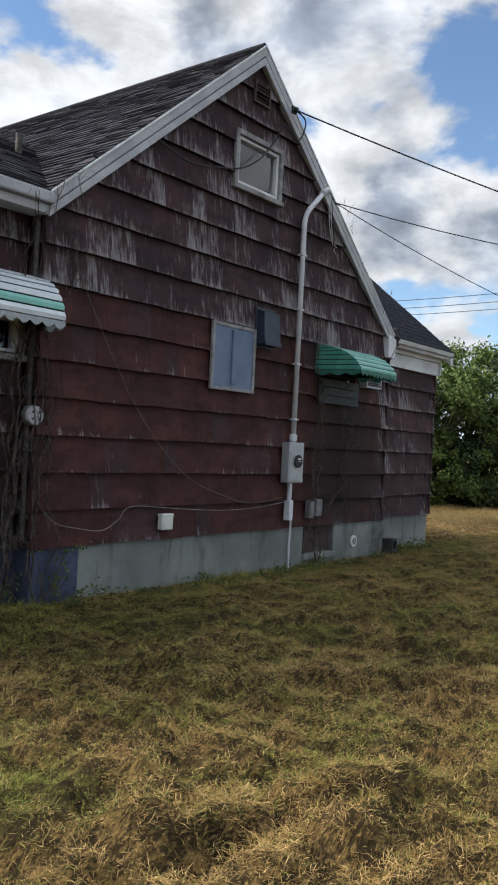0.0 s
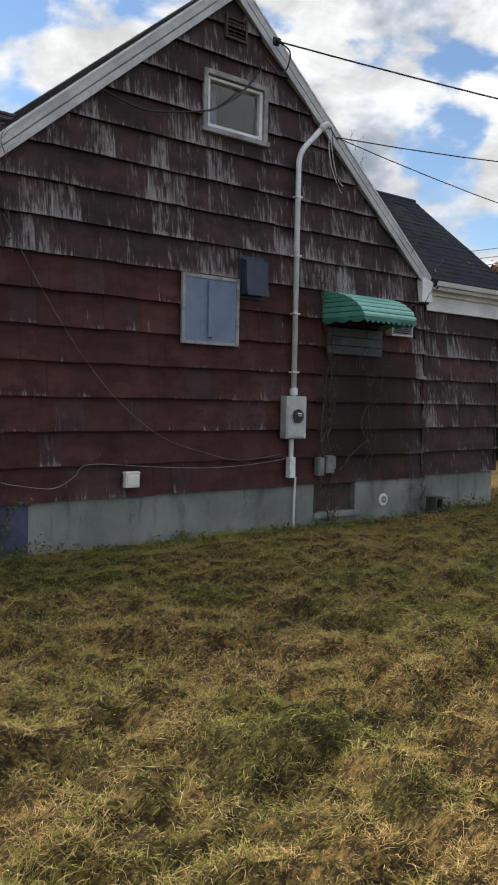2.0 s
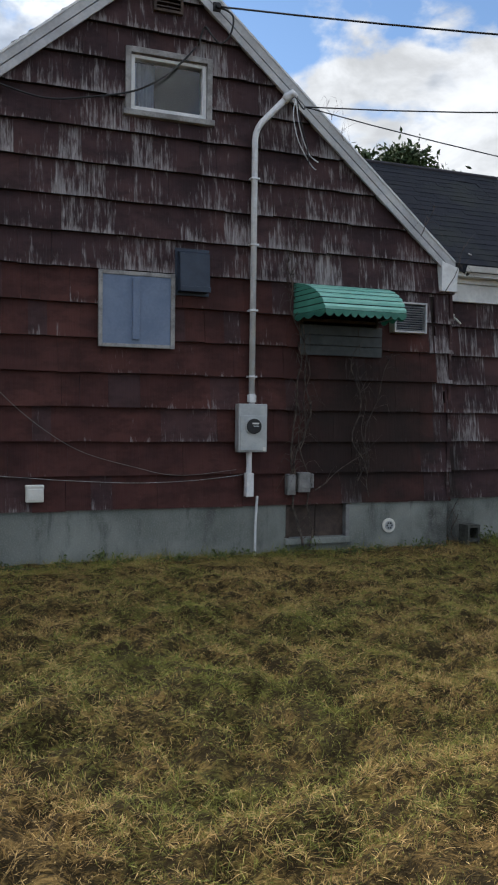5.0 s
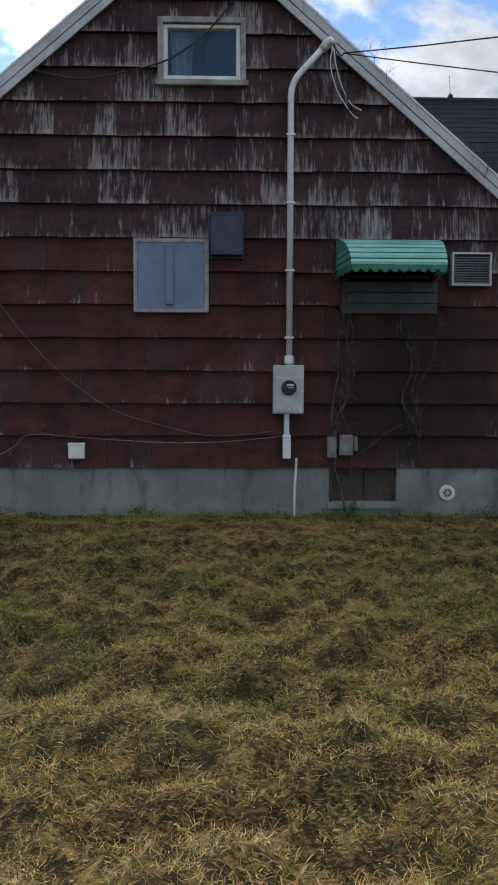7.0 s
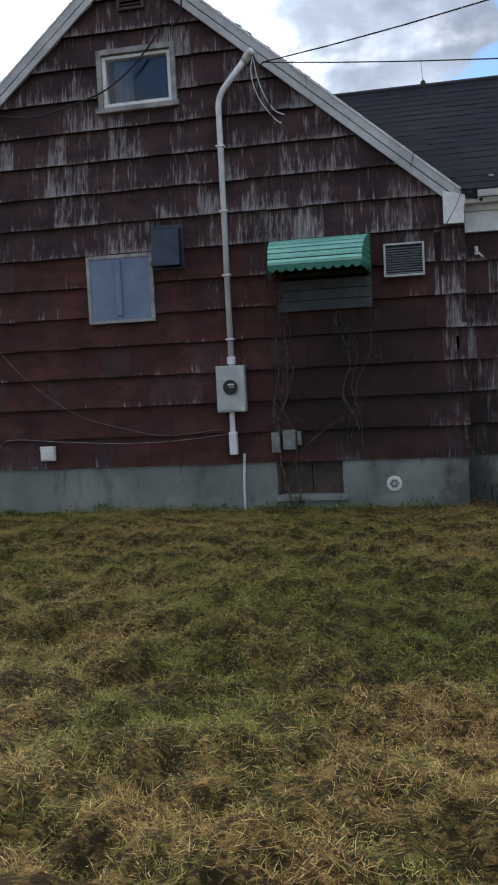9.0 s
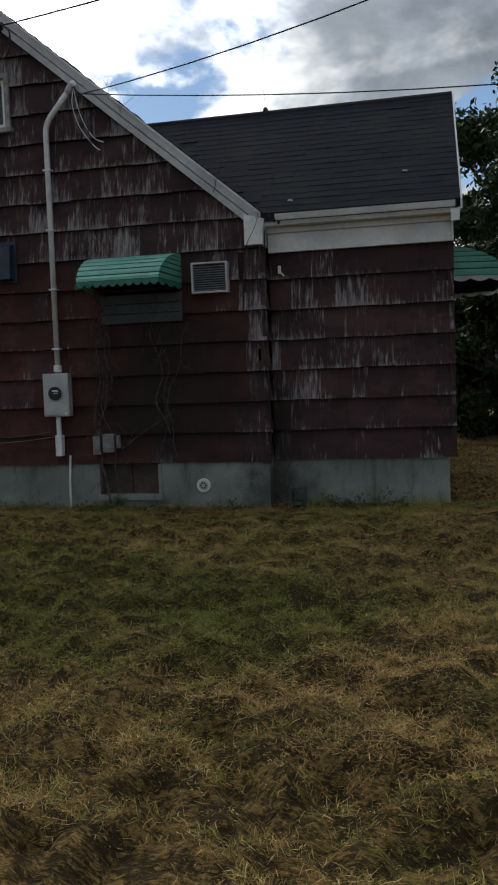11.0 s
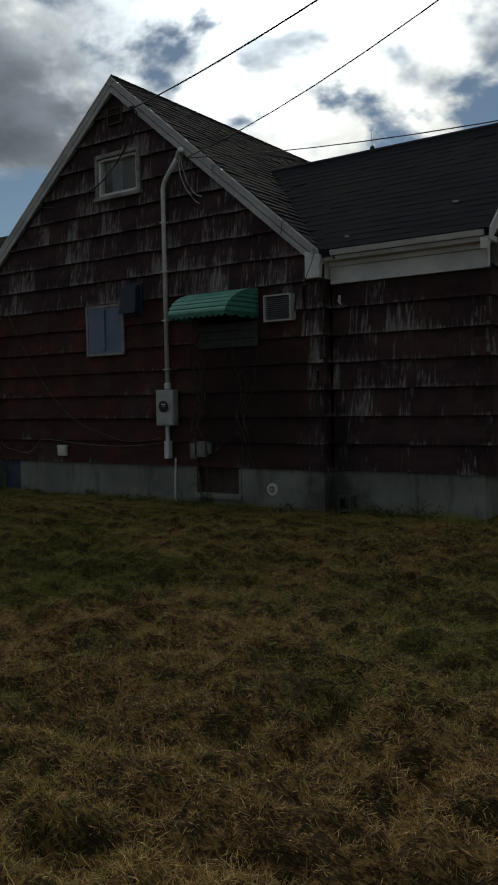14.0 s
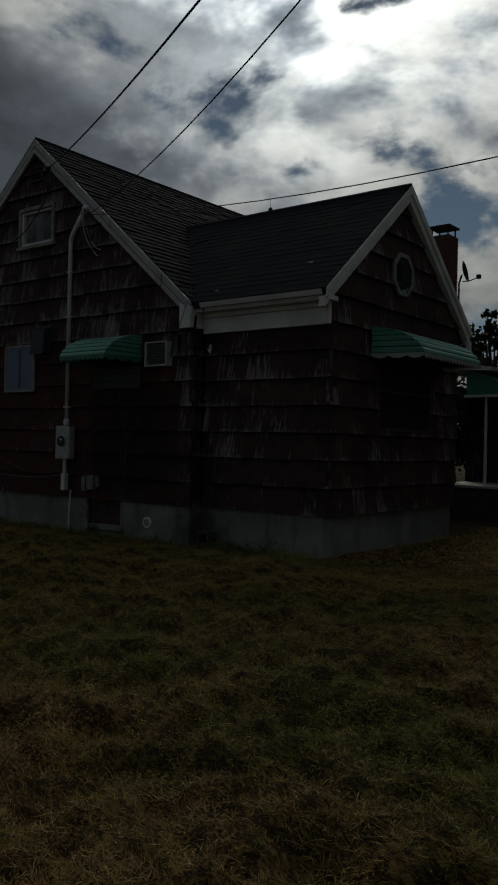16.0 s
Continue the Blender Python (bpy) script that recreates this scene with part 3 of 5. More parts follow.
def roof_tabs(roof, eave_a, eave_b, ridge_a, rows_up, seed, keep=None, ragged=0.0, single=False, gap=0.008):
    """Rows of asphalt tabs from the eave up: one joined mesh, or single pieces."""
    r = random.Random(seed)
    a, along, up = Vector(eave_a), Vector(eave_b) - Vector(eave_a), Vector(ridge_a) - Vector(eave_a)
    L, H = along.length, up.length
    along.normalize(), up.normalize()
    nor = along.cross(up)
    if nor.z < 0:
        nor = -nor
    vs, fs = [], []
    step = H / rows_up
    for i in range(rows_up):
        s = -r.uniform(0, 0.3)
        while s < L:
            wide = r.uniform(0.24, 0.34)
            p, q = max(s, 0), min(s + wide - gap, L)
            s += wide
            if q - p < 0.03 or r.random() < 0.01:
                continue
            lo, hi = i * step - r.uniform(0, 0.012 + ragged), min((i + 1) * step + 0.02, H)
            if keep and not keep(a + along * ((p + q) / 2) + up * (lo + hi) / 2):
                continue
            t = (0.018 if gap > 0.005 else 0.009) + r.uniform(0, (0.012 if gap > 0.005 else 0.003) + ragged * 0.5)
            base = [a + along * x + up * y + nor * z for x, y, z in
                    ((p, lo, 0), (q, lo, 0), (q, hi, 0), (p, hi, 0), (p, lo, t), (q, lo, t + r.uniform(-0.004, 0.004)), (q, hi, 0.006), (p, hi, 0.006))]
            if single:
                one = bpy.data.meshes.new("roof_shingle")
                one.from_pydata([tuple(v - base[0]) for v in base], [], [(0, 3, 2, 1), (4, 5, 6, 7), (0, 1, 5, 4), (1, 2, 6, 5), (3, 0, 4, 7), (2, 3, 7, 6)])
                one.materials.append(roof.data.materials[0])
                tab = new("roof_shingle", one)
                tab.location, tab.parent = base[0], roof
                continue
            k = len(vs)
            vs += [tuple(v) for v in base]
            fs += [(k, k + 3, k + 2, k + 1), (k + 4, k + 5, k + 6, k + 7), (k, k + 1, k + 5, k + 4), (k + 1, k + 2, k + 6, k + 5), (k + 3, k, k + 4, k + 7)]
    if single:
        return None
    me = bpy.data.meshes.new("shingle_field")
    me.from_pydata(vs, [], fs)
    me.materials.append(roof.data.materials[0])
    ob = new("shingle_field", me)
    ob.parent = roof
    return tagged(ob, kind="stuff")


OVER = 0.06                                         # roof past the gable wall
rake_y = -OVER
eave_rx = 3.78
eave_lx = -3.42
z_at = lambda x: APEX_Z - PITCH * abs(x - APEX_X)
wz_at = lambda y: WRIDGE_Z - WPITCH * abs(y - WRIDGE_Y)
main_back = BACK + 0.2
# right slope takes the darker roofing: its shade is put into the colour
r1 = roof_slab("roof", [(eave_rx, rake_y, z_at(eave_rx)), (eave_rx, main_back, z_at(eave_rx)), (APEX_X, main_back, APEX_Z), (APEX_X, rake_y, APEX_Z)], 0.10, "worn asphalt shingle roof, right slope darkened as shade", roofing_dark)
r2 = roof_slab("roof", [(eave_lx, main_back, z_at(eave_lx)), (eave_lx, rake_y, z_at(eave_lx)), (APEX_X, rake_y, APEX_Z), (APEX_X, main_back, APEX_Z)], 0.10)
weave_y = -0.06
wing_x = WING_R + 0.11
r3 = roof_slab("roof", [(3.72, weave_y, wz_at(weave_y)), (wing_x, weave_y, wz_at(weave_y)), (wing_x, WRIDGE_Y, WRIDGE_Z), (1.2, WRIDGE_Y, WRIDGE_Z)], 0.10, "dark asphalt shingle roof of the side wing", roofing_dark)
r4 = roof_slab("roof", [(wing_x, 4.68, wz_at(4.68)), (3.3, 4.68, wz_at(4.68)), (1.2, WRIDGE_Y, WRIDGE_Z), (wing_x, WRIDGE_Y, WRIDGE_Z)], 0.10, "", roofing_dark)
LZ, LRIDGE = 3.86, 5.2                                           # left wing eave
r5 = roof_slab("roof", [(LEFT_X - 0.2, -0.10, LZ), (-3.42, -0.10, LZ), (-1.6, WRIDGE_Y, LRIDGE), (LEFT_X - 0.2, WRIDGE_Y, LRIDGE)], 0.10)
r6 = roof_slab("roof", [(-3.0, 4.68, LZ), (LEFT_X - 0.2, 4.68, LZ), (LEFT_X - 0.2, WRIDGE_Y, LRIDGE), (-1.2, WRIDGE_Y, LRIDGE)], 0.10)
roof_tabs(r1, (eave_rx, rake_y, z_at(eave_rx)), (eave_rx, main_back, z_at(eave_rx)), (APEX_X, rake_y, APEX_Z), 34, 1, ragged=0.004)
roof_tabs(r2, (eave_lx, rake_y, z_at(eave_lx)), (eave_lx, main_back, z_at(eave_lx)), (APEX_X, rake_y, APEX_Z), 38, 2, ragged=0.003)
roof_tabs(r3, (1.2, weave_y, wz_at(weave_y)), (wing_x, weave_y, wz_at(weave_y)), (1.2, WRIDGE_Y, WRIDGE_Z), 20, 3, keep=lambda p: p.z > z_at(p.x) - 0.02, single=True, gap=0.0015)
roof_tabs(r5, (LEFT_X - 0.2, -0.10, LZ), (-1.2, -0.10, LZ), (LEFT_X - 0.2, WRIDGE_Y, LRIDGE), 20, 4, keep=lambda p: p.z > z_at(p.x) - 0.02)
# ridge caps
part("ridge_cap", tube([(APEX_X, rake_y, APEX_Z + 0.012), (APEX_X, main_back, APEX_Z + 0.012)], 0.035, 8), roofing, house)
part("ridge_cap", tube([(1.2, WRIDGE_Y, WRIDGE_Z + 0.012), (wing_x, WRIDGE_Y, WRIDGE_Z + 0.012)], 0.035, 8), roofing, house)


# ---- rake boards, gutters, frieze ----
def rake_board(face, across, a, b, wide, thick, mat, lift, name="rake_board"):
    """A sloping board under a gable's edge from a to b (horizontal place, height); face: fixed coordinate of its front."""
    (pa, za), (pb, zb) = a, b
    pts = []
    for p, z in ((pa, za + lift), (pb, zb + lift), (pb, zb + lift - wide), (pa, za + lift - wide)):
        pts.append((p, face, z) if across == "x" else (face, p, z))
    d = (0, thick, 0) if across == "x" else (-thick, 0, 0)
    return part(name, prism(pts, d), mat, house, "greyed white painted board")


for x_end in (eave_lx, eave_rx):
    a, b = (x_end, z_at(x_end)), (APEX_X, APEX_Z)
    rake_board(rake_y - 0.022, "x", a, b, 0.13, 0.05, trim_grey, 0.0)
    rake_board(rake_y + 0.012, "x", a, b, 0.085, 0.06, trim_grey, -0.131)
    rake_board(-0.085, "x", a, b, 0.10, 0.03, trim_grey, -0.15, "soffit_board")
    part("drip_edge", prism([(a[0], rake_y - 0.032, a[1] + 0.012), (b[0], rake_y - 0.032, b[1] + 0.012), (b[0], rake_y - 0.032, b[1] - 0.016), (a[0], rake_y - 0.032, a[1] - 0.016)], (0, 0.008, 0)), pipe_grey, house, "thin pale metal drip edge")
for y_end in (weave_y, 4.68):
    a, b = (y_end, wz_at(y_end)), (WRIDGE_Y, WRIDGE_Z)
    rake_board(wing_x + 0.022, "y", a, b, 0.12, 0.05, trim_white, 0.0)
    rake_board(wing_x - 0.012, "y", a, b, 0.13, 0.10, trim_white, -0.121)

part("rake_return", box((wing_x - 0.05, 4.60, wz_at(4.68) - 0.42), (wing_x + 0.02, 4.70, wz_at(4.68) - 0.20), 0.005), trim_white, house, "white board at the rake's foot")


def gutter(x0, x1, y, z):
    prof = [(y + 0.10, z), (y + 0.10, z - 0.10), (y + 0.03, z - 0.11), (y - 0.01, z - 0.06), (y - 0.03, z - 0.012), (y - 0.035, z), (y - 0.028, z),
            (y - 0.022, z - 0.014), (y, z - 0.05), (y + 0.035, z - 0.10), (y + 0.09, z - 0.09), (y + 0.09, z)]
    return part("gutter", prism([(x0, p, q) for p, q in prof], (x1 - x0, 0, 0)), trim_white, house, "white metal gutter")


gutter(3.96, wing_x - 0.06, weave_y, 3.395)
part("gutter_outlet", tube([(4.02, -0.02, 3.30), (3.97, -0.02, 3.33), (3.90, -0.03, 3.36), (3.86, -0.04, 3.40)], 0.032, 10), black, house, "open dark gutter end")
part("soffit_board", box((3.81, weave_y + 0.04, 3.27), (wing_x, WING_Y, 3.335)), trim_white, house)
part("frieze_board", box((3.815, 0.185, 2.965), (WING_R + 0.0, WING_Y - 0.003, 3.20), 0.004), trim_white, house, "white frieze board")
part("frieze_board", box((3.815, 0.14, 3.203), (WING_R + 0.0, WING_Y - 0.003, 3.268), 0.006), trim_white, house)
part("frieze_board", box((WING_R + 0.002, 0.14, 2.965), (WING_R + 0.03, WING_Y - 0.034, 3.34), 0.004), trim_white, house, "white corner board")
part("corner_box", prism([(3.57, -0.10, 3.42), (3.82, -0.10, 3.35), (3.82, -0.10, 3.29), (3.80, -0.10, 3.20), (3.80, -0.10, 3.04), (3.57, -0.10, 3.04)], (0, 0.34, 0)), trim_white, house, "white boxed eave return")
part("frieze_board", box((LEFT_X, -0.06, 3.67), (-3.39, 0.04, 3.76), 0.005), trim_grey, house)
part("gutter", box((LEFT_X, -0.13, 3.765), (-3.39, -0.02, 3.88), 0.02), trim_grey, house, "greyed white eave fascia")
part("soffit_board", box((LEFT_X, 0.04, 3.69), (-3.39, WING_Y, 3.74)), trim_grey, house)

# ---- shingles on the seen walls ----
X, Y = Vector((1, 0, 0)), Vector((0, 1, 0))
TORN = [(x0 - MAIN_L, x1 - MAIN_L, z0, z1) for x0, x1, z0, z1 in ((3.46, 3.53, 2.60, 2.97), (3.50, 3.55, 2.47, 2.60), (3.68, 3.715, 1.60, 1.75))]
shingle_rows(gable_wall, (MAIN_L - 0.03, SET - 0.001, 0), X, -Y, MAIN_R - MAIN_L + 0.06, APEX_Z, [(a + 0.03, b + 0.03, c, d) for a, b, c, d in main_cuts + TORN],
             slope_planes((APEX_X, 0, APEX_Z - 0.14), (1, 0, 0), PITCH), gable_choice)
shingle_rows(right_front, (MAIN_R + 0.035, WING_Y + SET - 0.001, 0), X, -Y, WING_R - MAIN_R - 0.005, 2.95, [], [], wing_choice)
shingle_rows(wing_end, (WING_R - SET + 0.001, WING_Y - 0.03, 0), Y, X, WING_END - WING_Y + 0.03, WRIDGE_Z, [(a + 0.03, b + 0.03, c, d) for a, b, c, d in end_cuts],
             slope_planes((WING_R, WRIDGE_Y, WRIDGE_Z - 0.14), (0, 1, 0), WPITCH), wing_choice)
shingle_rows(left_front, (LEFT_X + 1.6, WING_Y + SET - 0.001, 0), X, -Y, MAIN_L - LEFT_X - 1.64, 3.55, [(a - 1.6, b - 1.6, c, d) for a, b, c, d in left_cuts], [], wing_choice)
for o, u, n, top in (((MAIN_R - SET + 0.001, -0.03, 0), Y, X, 2.9), ((MAIN_L + SET - 0.001, WING_Y, 0), -Y, -X, 3.5)):
    shingle_rows(right_front if n == X else left_front, o, u, n, WING_Y - 0.01, top, [], [], wing_choice)

# rooms behind the windows: added partitions whose dark colour stands for unlit depth
part("inner_wall", box((-3.2, 1.9, 0.45), (3.3, 2.0, 3.6)), room_dark, house)
part("inner_wall", box((-1.2, 1.9, 4.4), (1.0, 2.0, 5.4)), room_dark, house)
part("floor_deck", box((-3.1, 0.17, 3.62), (3.0, 1.9, 3.72)), room_dark, house)
part("floor_deck", box((-3.2, 0.45, 0.34), (5.8, 4.2, 0.44)), room_dark, house)
part("inner_wall", box((5.25, 0.45, 0.44), (5.3, 4.2, 3.2)), room_dark, house)
part("inner_wall", box((-6.9, 1.2, 0.44), (-3.4, 1.3, 3.4)), room_dark, house)


# ---- windows ----
def window(at, turn, wide, high, label, frame_mat, casing=0.10, depth=0.09, rail=False, sill_out=0.05, glass=window_glass):
    """A window in its opening: casing, sash, pane, sill. Local x along the wall, -y outwards."""
    m = Matrix.Translation(at) @ Matrix.Rotation(radians(turn), 4, "Z")
    w2, h2 = wide / 2, high / 2
    win = part("window", box((-w2 - 0.012, -0.018, -h2 - 0.012), (-w2 + 0.035, depth, h2 + 0.012), 0.004), frame_mat, house, label)
    win.matrix_world = m
    def sub(name, lo, hi, mat, bevel=0.004):
        ob = part(name, box(lo, hi, bevel), mat, win)
        ob.matrix_parent_inverse = Matrix.Identity(4)
        return ob
    sub("jamb", (w2 - 0.035, -0.018, -h2 - 0.012), (w2 + 0.012, depth, h2 + 0.012), frame_mat)
    sub("head_rail", (-w2 + 0.035, -0.018, h2 - 0.035), (w2 - 0.035, depth, h2 + 0.012), frame_mat)
    sub("bottom_rail", (-w2 + 0.035, -0.018, -h2 - 0.012), (w2 - 0.035, depth, -h2 + 0.035), frame_mat)
    if rail:
        sub("meeting_rail", (-w2 + 0.035, 0.0, -0.02), (w2 - 0.035, depth - 0.01, 0.02), frame_mat)
    if casing:
        sub("casing", (-w2 - casing, -0.050, -h2 - 0.02), (-w2 - 0.012, -0.002, h2 + casing), casing_grey)
        sub("casing", (w2 + 0.012, -0.055, -h2 - 0.02), (w2 + casing, -0.002, h2 + casing), casing_grey)
        sub("casing", (-w2 - 0.012, -0.057, h2 + 0.012), (w2 + 0.012, -0.002, h2 + casing + 0.002), casing_grey)
        sub("sill", (-w2 - casing - 0.03, -0.055 - sill_out, -h2 - 0.085), (w2 + casing + 0.03, -0.002, -h2 - 0.02), casing_grey, 0.008)
    pane = sub("pane", (-w2 + 0.03, 0.035, -h2 + 0.03), (w2 - 0.03, 0.041, h2 - 0.03), glass, 0)
    pane.visible_shadow = False
    return win


window((-0.05, 0, 5.12), 0, 0.86, 0.60, "small weathered white-framed attic window", trim_white, 0.075, sill_out=0.02)
curtain = bmesh.new()
grid = [[curtain.verts.new((-0.42 + 0.006 * i + 0.0035 * k * math.sin(i), 0.24 + 0.022 * math.sin(i * 0.9) + 0.01 * math.sin(i * 2.3 + k), 4.80 + 0.09 * k)) for i in range(43)] for k in range(8)]
for k in range(7):
    for i in range(42):
        curtain.faces.new((grid[k][i], grid[k][i + 1], grid[k + 1][i + 1], grid[k + 1][i]))
bmesh.ops.solidify(curtain, geom=curtain.faces[:], thickness=0.004)
part("curtain", curtain, curtain_cloth, house, "faded blue cloth hung in the attic window", True)
window((2.16, 0, 2.585), 0, 1.08, 0.73, "shaded low window under the green awning", old_wood, 0.0, rail=True)
window((WING_R, WING_Y + 2.225, 2.15), 90, 1.75, 1.20, "dark wide window, awning shade put into its pane", old_wood, 0.0, rail=True, glass=shaded_glass)
window((-4.10, WING_Y, 2.615), 0, 1.20, 0.67, "white framed window behind dry vines", trim_white, 0.07, rail=True)
for z in (2.15, 2.275, 2.40):
    part("shutter_board", box((1.60, -0.075, z), (2.72, -0.055, z + 0.118), 0.004), board_grey, house, "grey-green weathered boards over the window's foot")

# eight-sided window in the wing's gable
OCT_Y, OCT_Z = 2.22, 3.98
ring = bmesh.new()
outer = [(WING_R + 0.03, OCT_Y + 0.35 * math.cos(radians(22.5 + 45 * k)), OCT_Z + 0.35 * math.sin(radians(22.5 + 45 * k))) for k in range(8)]
inner = [(WING_R + 0.03, OCT_Y + 0.285 * math.cos(radians(22.5 + 45 * k)), OCT_Z + 0.285 * math.sin(radians(22.5 + 45 * k))) for k in range(8)]
for k in range(8):
    j = (k + 1) % 8
    add_prism(ring, [outer[k], outer[j], inner[j], inner[k]], (0.04, 0, 0))
bmesh.ops.remove_doubles(ring, verts=ring.verts[:], dist=1e-4)
octagon = part("window", ring, casing_grey, house, "white eight-sided gable window")
part("pane", prism([(WING_R + 0.05, y, z) for _, y, z in inner], (0.006, 0, 0)), window_glass, octagon)
# dark sheet added for the unlit room; no opening lies behind
part("backing", prism([(WING_R + 0.034, y, z) for _, y, z in inner], (0.006, 0, 0)), room_dark, octagon)

# louvred vent under the main apex
LX, LZ0 = -0.07, 6.10
vent = part("gable_vent", box((LX - 0.17, -0.05, LZ0 - 0.16), (LX - 0.14, 0.0, LZ0 + 0.13)), old_wood, house, "dark wooden louvred attic vent")
part("frame_side", box((LX + 0.14, -0.05, LZ0 - 0.16), (LX + 0.17, 0.0, LZ0 + 0.13)), old_wood, vent)
part("frame_rail", box((LX - 0.14, -0.05, LZ0 - 0.16), (LX + 0.14, 0.0, LZ0 - 0.13)), old_wood, vent)
for k in range(5):
    z = LZ0 - 0.11 + 0.048 * k
    part("slat", prism([(LX - 0.14, -0.052, z), (LX - 0.14, -0.044, z), (LX - 0.14, -0.004, z + 0.036), (LX - 0.14, -0.012, z + 0.036)], (0.28, 0, 0)), old_wood, vent)

# cellar hatch in the foundation
a, b, c, d = HATCH
hatch = part("hatch", box((a + 0.04, 0.08, c + 0.03), ((a + b) / 2 - 0.006, 0.11, d)), old_wood, house, "dark wooden cellar hatch boards")
part("board", box(((a + b) / 2 + 0.006, 0.08, c + 0.03), (b - 0.04, 0.11, d)), old_wood, hatch)
part("hatch_post", box((a, -0.012, c), (a + 0.04, 0.12, d)), old_wood, hatch)
part("hatch_post", box((b - 0.045, -0.012, c), (b, 0.12, d)), box_grey, hatch)
part("hatch_sill", box((a - 0.02, -0.06, c - 0.05), (b + 0.02, 0.12, c + 0.028), 0.008), concrete, hatch)


# ---- fittings on the gable wall ----
panel = thing("wall_panel", "blue-grey painted board panel in a pale wooden frame on shingles", "panel")
part("board", box((-0.80, -0.062, 2.19), (-0.02, -0.036, 2.96), 0.003), panel_blue, panel)
part("batten", box((-0.465, -0.095, 2.24), (-0.385, -0.0622, 2.93), 0.006), panel_blue, panel, "raised blue-grey strip")
for lo, hi in (((-0.845, -0.075, 2.15), (-0.80, -0.034, 3.00)), ((-0.02, -0.075, 2.15), (0.03, -0.034, 3.00)), ((-0.80, -0.073, 2.955), (-0.02, -0.034, 3.0)), ((-0.80, -0.073, 2.15), (-0.02, -0.034, 2.19))):
    part("frame_strip", box(lo, hi, 0.004), casing_grey, panel)

hood = thing("fan_hood", "dark blue-black metal fan hood on the wall", "vent hood")
part("hood", prism([(0.06, -0.034, 3.28), (0.06, -0.16, 3.24), (0.06, -0.19, 2.83), (0.06, -0.034, 2.80)], (0.35, 0, 0)), hood_dark, hood)
part("flange", box((0.03, -0.048, 2.77), (0.44, -0.033, 3.31), 0.004), hood_dark, hood)
part("lip", box((0.055, -0.205, 2.80), (0.415, -0.188, 2.86), 0.004), hood_dark, hood)

meter = thing("electric_meter", "grey metal electric meter box with a round glass meter", "electric meter")
part("box", box((0.785, -0.165, 0.97), (1.145, -0.034, 1.54), 0.010), galvanised, meter)
part("cover", box((0.805, -0.176, 0.99), (1.125, -0.164, 1.40), 0.005), galvanised, meter)
part("collar", disc_bar((0.968, -0.170, 1.275), (0, -1, 0), 0.108, 0.018), galvanised, meter)
part("dial", disc_bar((0.968, -0.186, 1.275), (0, -1, 0), 0.090, 0.026), black, meter, "black round meter face")
part("readout", box((0.94, -0.2145, 1.30), (1.02, -0.2110, 1.318)), white_plastic, meter)
part("readout", box((0.955, -0.2145, 1.272), (1.02, -0.2110, 1.284)), galvanised, meter)
part("seal_tag", box((1.09, -0.180, 0.985), (1.122, -0.1755, 1.03)), white_plastic, meter)

mast = thing("service_conduit", "pale grey steel service pipe bent under the eave", "conduit pipe")
bend = [(0.975, -0.085, 1.54), (0.975, -0.085, 4.62)]
for k in range(1, 9):
    a = radians(45 * k / 8)
    bend.append((0.975 + 0.36 * (1 - math.cos(a)), -0.085 - 0.02 * k / 8, 4.62 + 0.36 * math.sin(a)))
bend.append((1.36, -0.13, 5.17))
part("pipe", tube(bend, 0.037, 14), pipe_grey, mast, smooth=True)
part("weather_head", tube([(1.32, -0.125, 5.12), (1.36, -0.13, 5.17), (1.42, -0.16, 5.21), (1.45, -0.20, 5.17)], [0.046, 0.054, 0.05, 0.026], 12), pipe_grey, mast, smooth=True)
for z in (1.85, 2.63, 3.40, 4.17):
    part("strap", box((0.922, -0.127, z), (1.028, -0.034, z + 0.022), 0.003), pipe_grey, mast)
part("coupling", disc_bar((0.975, -0.085, 1.56), (0, 0, 1), 0.055, 0.09, 14), pipe_grey, mast)

lower = thing("meter_drop_pipe", "pale grey lower conduit with a small junction box", "conduit pipe")
part("pipe", tube([(0.95, -0.085, 0.97), (0.95, -0.085, 0.70)], 0.034, 12), pipe_grey, lower)
part("box", box((0.905, -0.13, 0.44), (1.0, -0.034, 0.72), 0.008), pipe_grey, lower)
part("ground_rod", tube([(1.075, -0.045, 0.44), (1.055, -0.05, 0.1), (1.05, -0.055, -0.32)], 0.016, 8), pipe_grey, lower)

for x0, x1, z0, z1, dep in ((1.435, 1.545, 0.45, 0.70, 0.09), (1.575, 1.735, 0.48, 0.72, 0.10), (1.745, 1.80, 0.53, 0.70, 0.06)):
    jb = thing("junction_box", "small grey utility box on maroon shingles", "utility box", group="utility boxes by the hatch")
    part("case", box((x0, -0.034 - dep, z0), (x1, -0.034, z1), 0.006), box_grey, jb)
    part("lid", box((x0 + 0.008, -0.044 - dep, z0 + 0.05), (x1 - 0.008, -0.0335 - dep, z1 - 0.008), 0.003), box_grey, jb)

wb = thing("outlet_box", "white plastic weatherproof outlet cover low on the wall", "outlet cover")
part("case", box((-1.62, -0.11, 0.43), (-1.43, -0.033, 0.60), 0.012), white_plastic, wb)
part("lid", box((-1.625, -0.114, 0.585), (-1.425, -0.033, 0.618), 0.01), white_plastic, wb)
part("face", box((-1.60, -0.118, 0.455), (-1.45, -0.1095, 0.575), 0.003), white_plastic, wb)

